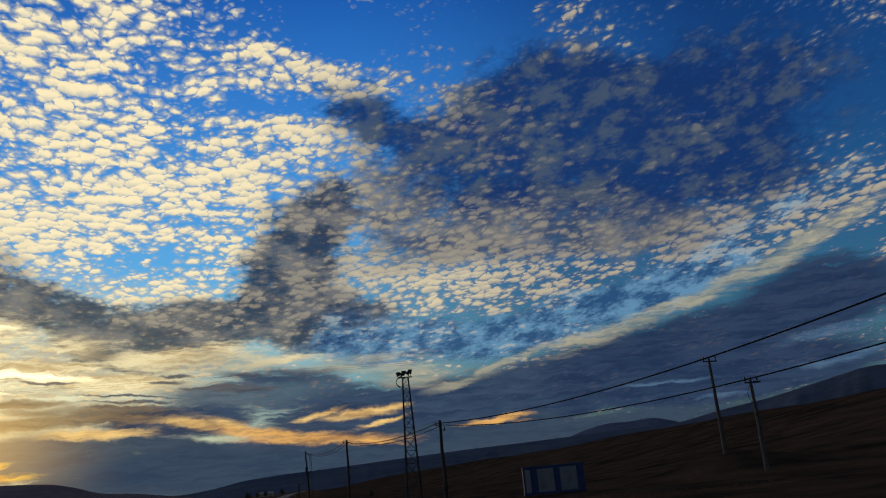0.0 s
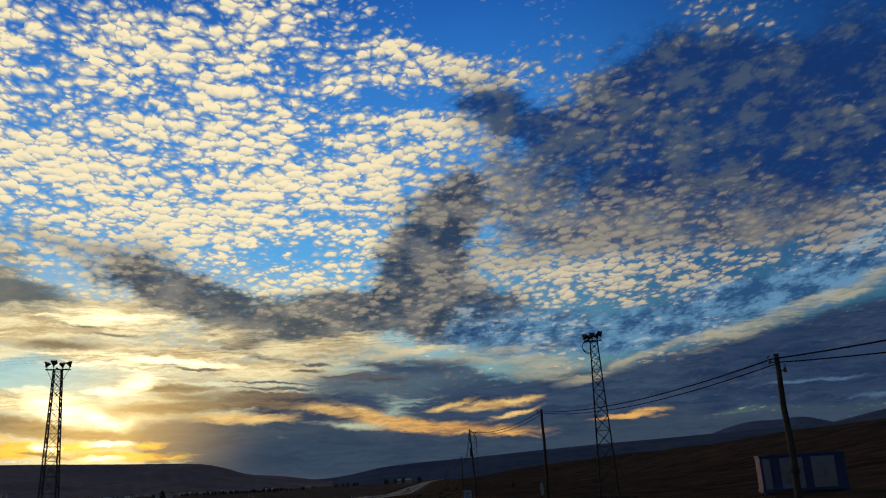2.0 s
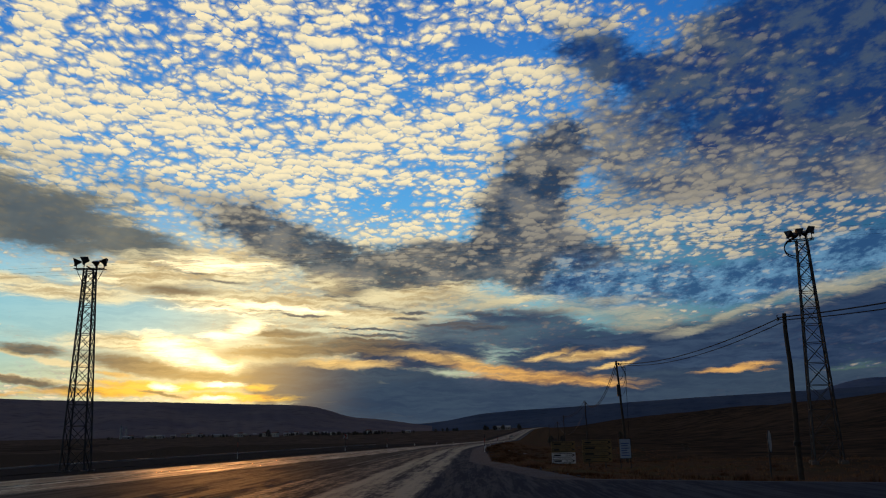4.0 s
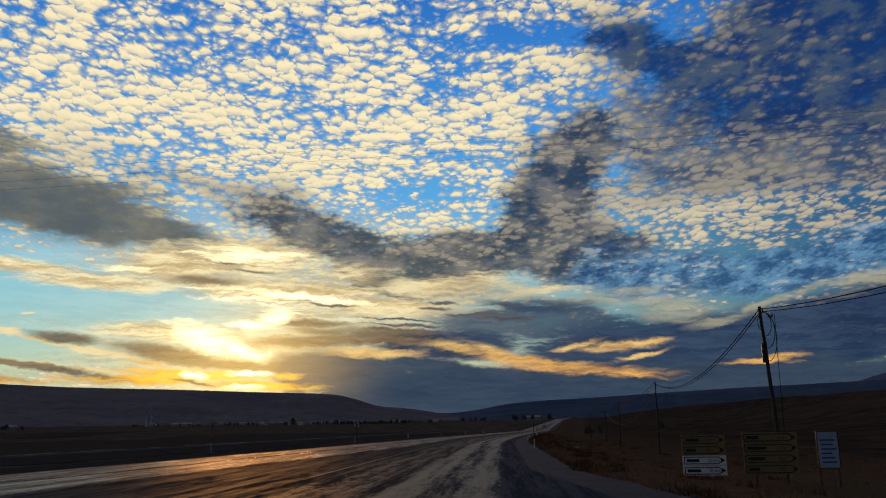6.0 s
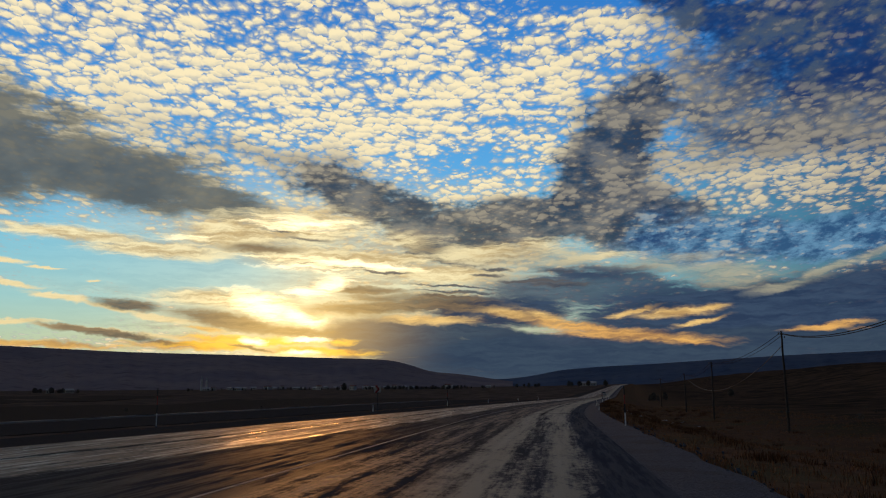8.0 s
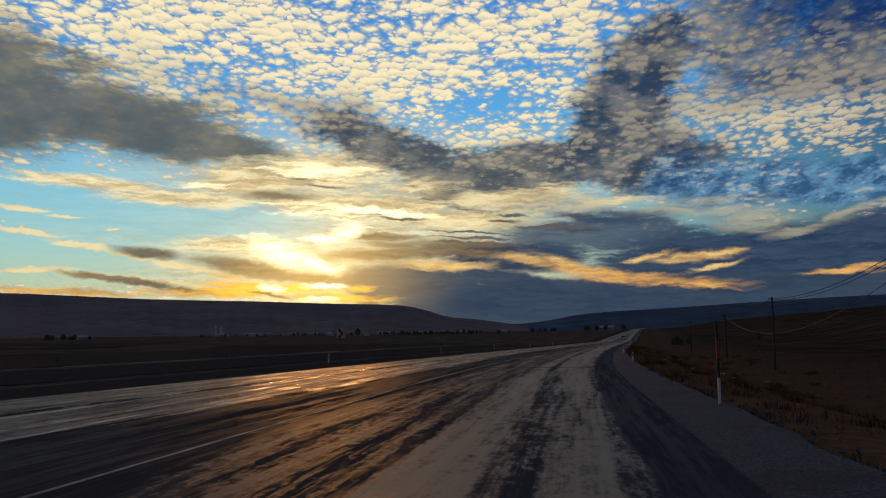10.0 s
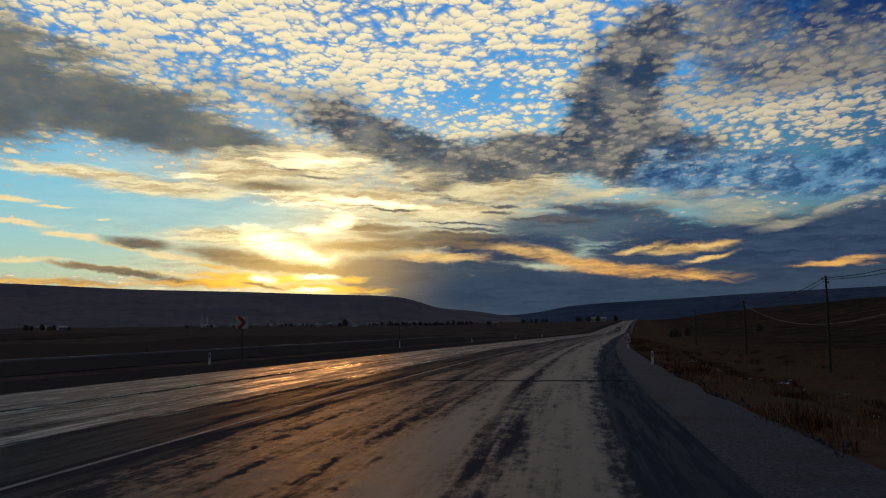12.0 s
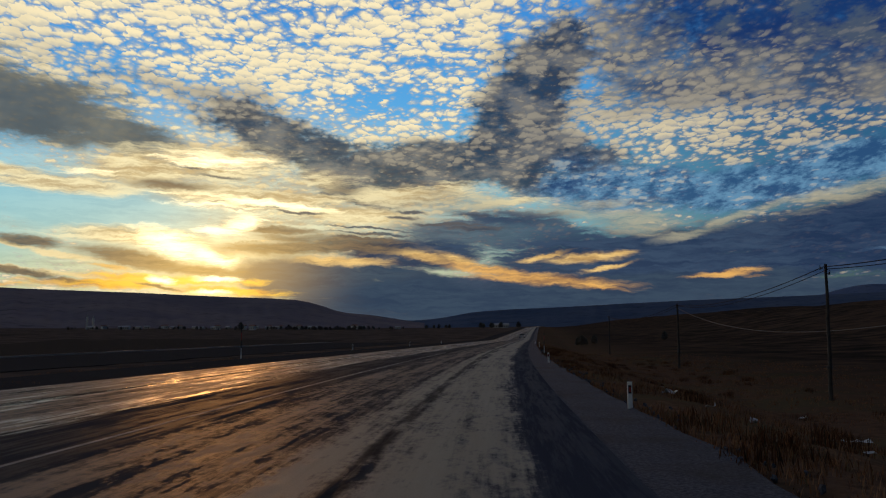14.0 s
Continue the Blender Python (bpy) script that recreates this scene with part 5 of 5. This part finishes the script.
def grass(name, count, seed, spot, low, high, label, mat):
    rg = random.Random(seed)
    verts, faces = [], []
    for _ in range(count):
        x, y = spot(rg)
        if noise.noise(Vector((x * 0.25, y * 0.25, 2.0))) < rg.uniform(-0.5, 0.25):
            continue
        z, tall = ground_height(x, y) - 0.03, rg.uniform(low, high) * (1.0 + 0.7 * noise.noise(Vector((x * 0.12, y * 0.12, 4.0))))
        for _ in range(7):
            a, lean = rg.uniform(0, 6.283), rg.uniform(0.1, 0.75) * tall
            bx, by = x + rg.uniform(-0.15, 0.15), y + rg.uniform(-0.15, 0.15)
            w = rg.uniform(0.004, 0.011)
            i = len(verts)
            ca, sa = math.cos(a), math.sin(a)
            verts += [(bx - sa * w, by + ca * w, z), (bx + sa * w, by - ca * w, z), (bx + ca * lean * 0.4 + sa * w * 0.7, by + sa * lean * 0.4 - ca * w * 0.7, z + tall * 0.65),
                      (bx + ca * lean * 0.4 - sa * w * 0.7, by + sa * lean * 0.4 + ca * w * 0.7, z + tall * 0.65), (bx + ca * lean, by + sa * lean, z + tall)]
            faces += [(i, i + 1, i + 2, i + 3), (i + 3, i + 2, i + 4)]
    me = bpy.data.meshes.new(name)
    me.from_pydata(verts, [], faces)
    me.materials.append(mat)
    tagged(new(name, me), label, "grass", kind="stuff")


GRASS = grass_material("dry_grass_blades", (0.10, 0.050, 0.027, 1), (0.25, 0.115, 0.055, 1), (0.34, 0.17, 0.085, 1), (0.16, 0.12, 0.06, 1))
WEED = grass_material("dry_weed_stalks", (0.04, 0.025, 0.018, 1), (0.10, 0.045, 0.022, 1), (0.17, 0.07, 0.03, 1), (0.07, 0.06, 0.03, 1))


def verge_spot(rg):
    y = rg.uniform(-75, 150)
    return edge_right(y) + 0.15 + rg.random() ** 1.7 * 26.0, y


def west_spot(rg):
    y = rg.uniform(-40, 160)
    return edge_left(y) - 0.8 - rg.random() ** 1.5 * 11.0, y


grass("dry_grass", 26000, 11, verge_spot, 0.06, 0.19, "reddish brown dry grass on the verge", GRASS)
grass("verge_grass", 5000, 12, west_spot, 0.05, 0.16, "sparse short dry grass beside the asphalt", GRASS)

CLUMPS = [(rng.uniform(-70, 120), rng.random() ** 1.6 * 16.0) for _ in range(260)]


def weed_spot(rg):
    y, out = rg.choice(CLUMPS)
    return edge_right(y) + 0.35 + out + rg.gauss(0, 0.22), y + rg.gauss(0, 0.35)


grass("weeds", 5200, 13, weed_spot, 0.12, 0.32, "dark rusty weed clumps along the shoulder", WEED)


def litter(x, y, size, turn):
    bm = bmesh.new()
    rg = random.Random(int(x * 100 + y))
    g = [[bm.verts.new(((i - 2) * size * 0.3 + rg.uniform(-0.03, 0.03), (j - 1) * size * 0.3, abs(rg.gauss(0, size * 0.16)) + 0.03)) for i in range(5)] for j in range(3)]
    for j in range(2):
        for i in range(4):
            bm.faces.new((g[j][i], g[j][i + 1], g[j + 1][i + 1], g[j + 1][i]))
    ob = tagged(part("plastic_bag", bm, BAG), "crumpled white plastic scrap lying in the dry grass", "litter", "roadside litter")
    ob.matrix_basis = pose(x, y, ground_height(x, y) + 0.01, 0, 0, turn)


BAG = worn("white_plastic", (0.50, 0.49, 0.46, 1), (0.34, 0.32, 0.29, 1), 0.6)
for n, (x, y, s) in enumerate(((6.3, 34.3, 0.8), (6.9, 33.2, 0.4), (3.5, 32.3, 0.5), (2.9, 40.4, 0.7), (3.1, 35.0, 0.3), (5.1, 31.9, 0.4), (4.3, 28.1, 0.5), (7.9, 24.0, 0.5), (9.5, 37.0, 0.4), (6.0, 18.0, 0.35), (8.5, 46.0, 0.5), (4.0, 50.0, 0.3))):
    litter(x, y, s * 0.62, 40 * n)


def clods():
    """Loose stones and clods at the outer edge of the shoulder."""
    rg = random.Random(21)
    bm = bmesh.new()
    for _ in range(700):
        y = rg.uniform(-70, 110)
        x = edge_right(y) + rg.gauss(0.15, 0.3)
        s = rg.uniform(0.02, 0.07)
        made = bmesh.ops.create_icosphere(bm, subdivisions=1, radius=s, matrix=pose(x, y, ground_height(x, y) + s * 0.3 + 0.03, rg.uniform(0, 90), rg.uniform(0, 90), 0) @ Matrix.Diagonal((1, 0.8, 0.6, 1)))["verts"]
        for v in made:
            v.co += Vector((rg.uniform(-1, 1), rg.uniform(-1, 1), rg.uniform(-1, 1))) * s * 0.2
    tagged(part("stones", bm, GRAVEL), "loose stones along the edge of the shoulder", "stones", kind="stuff")


clods()
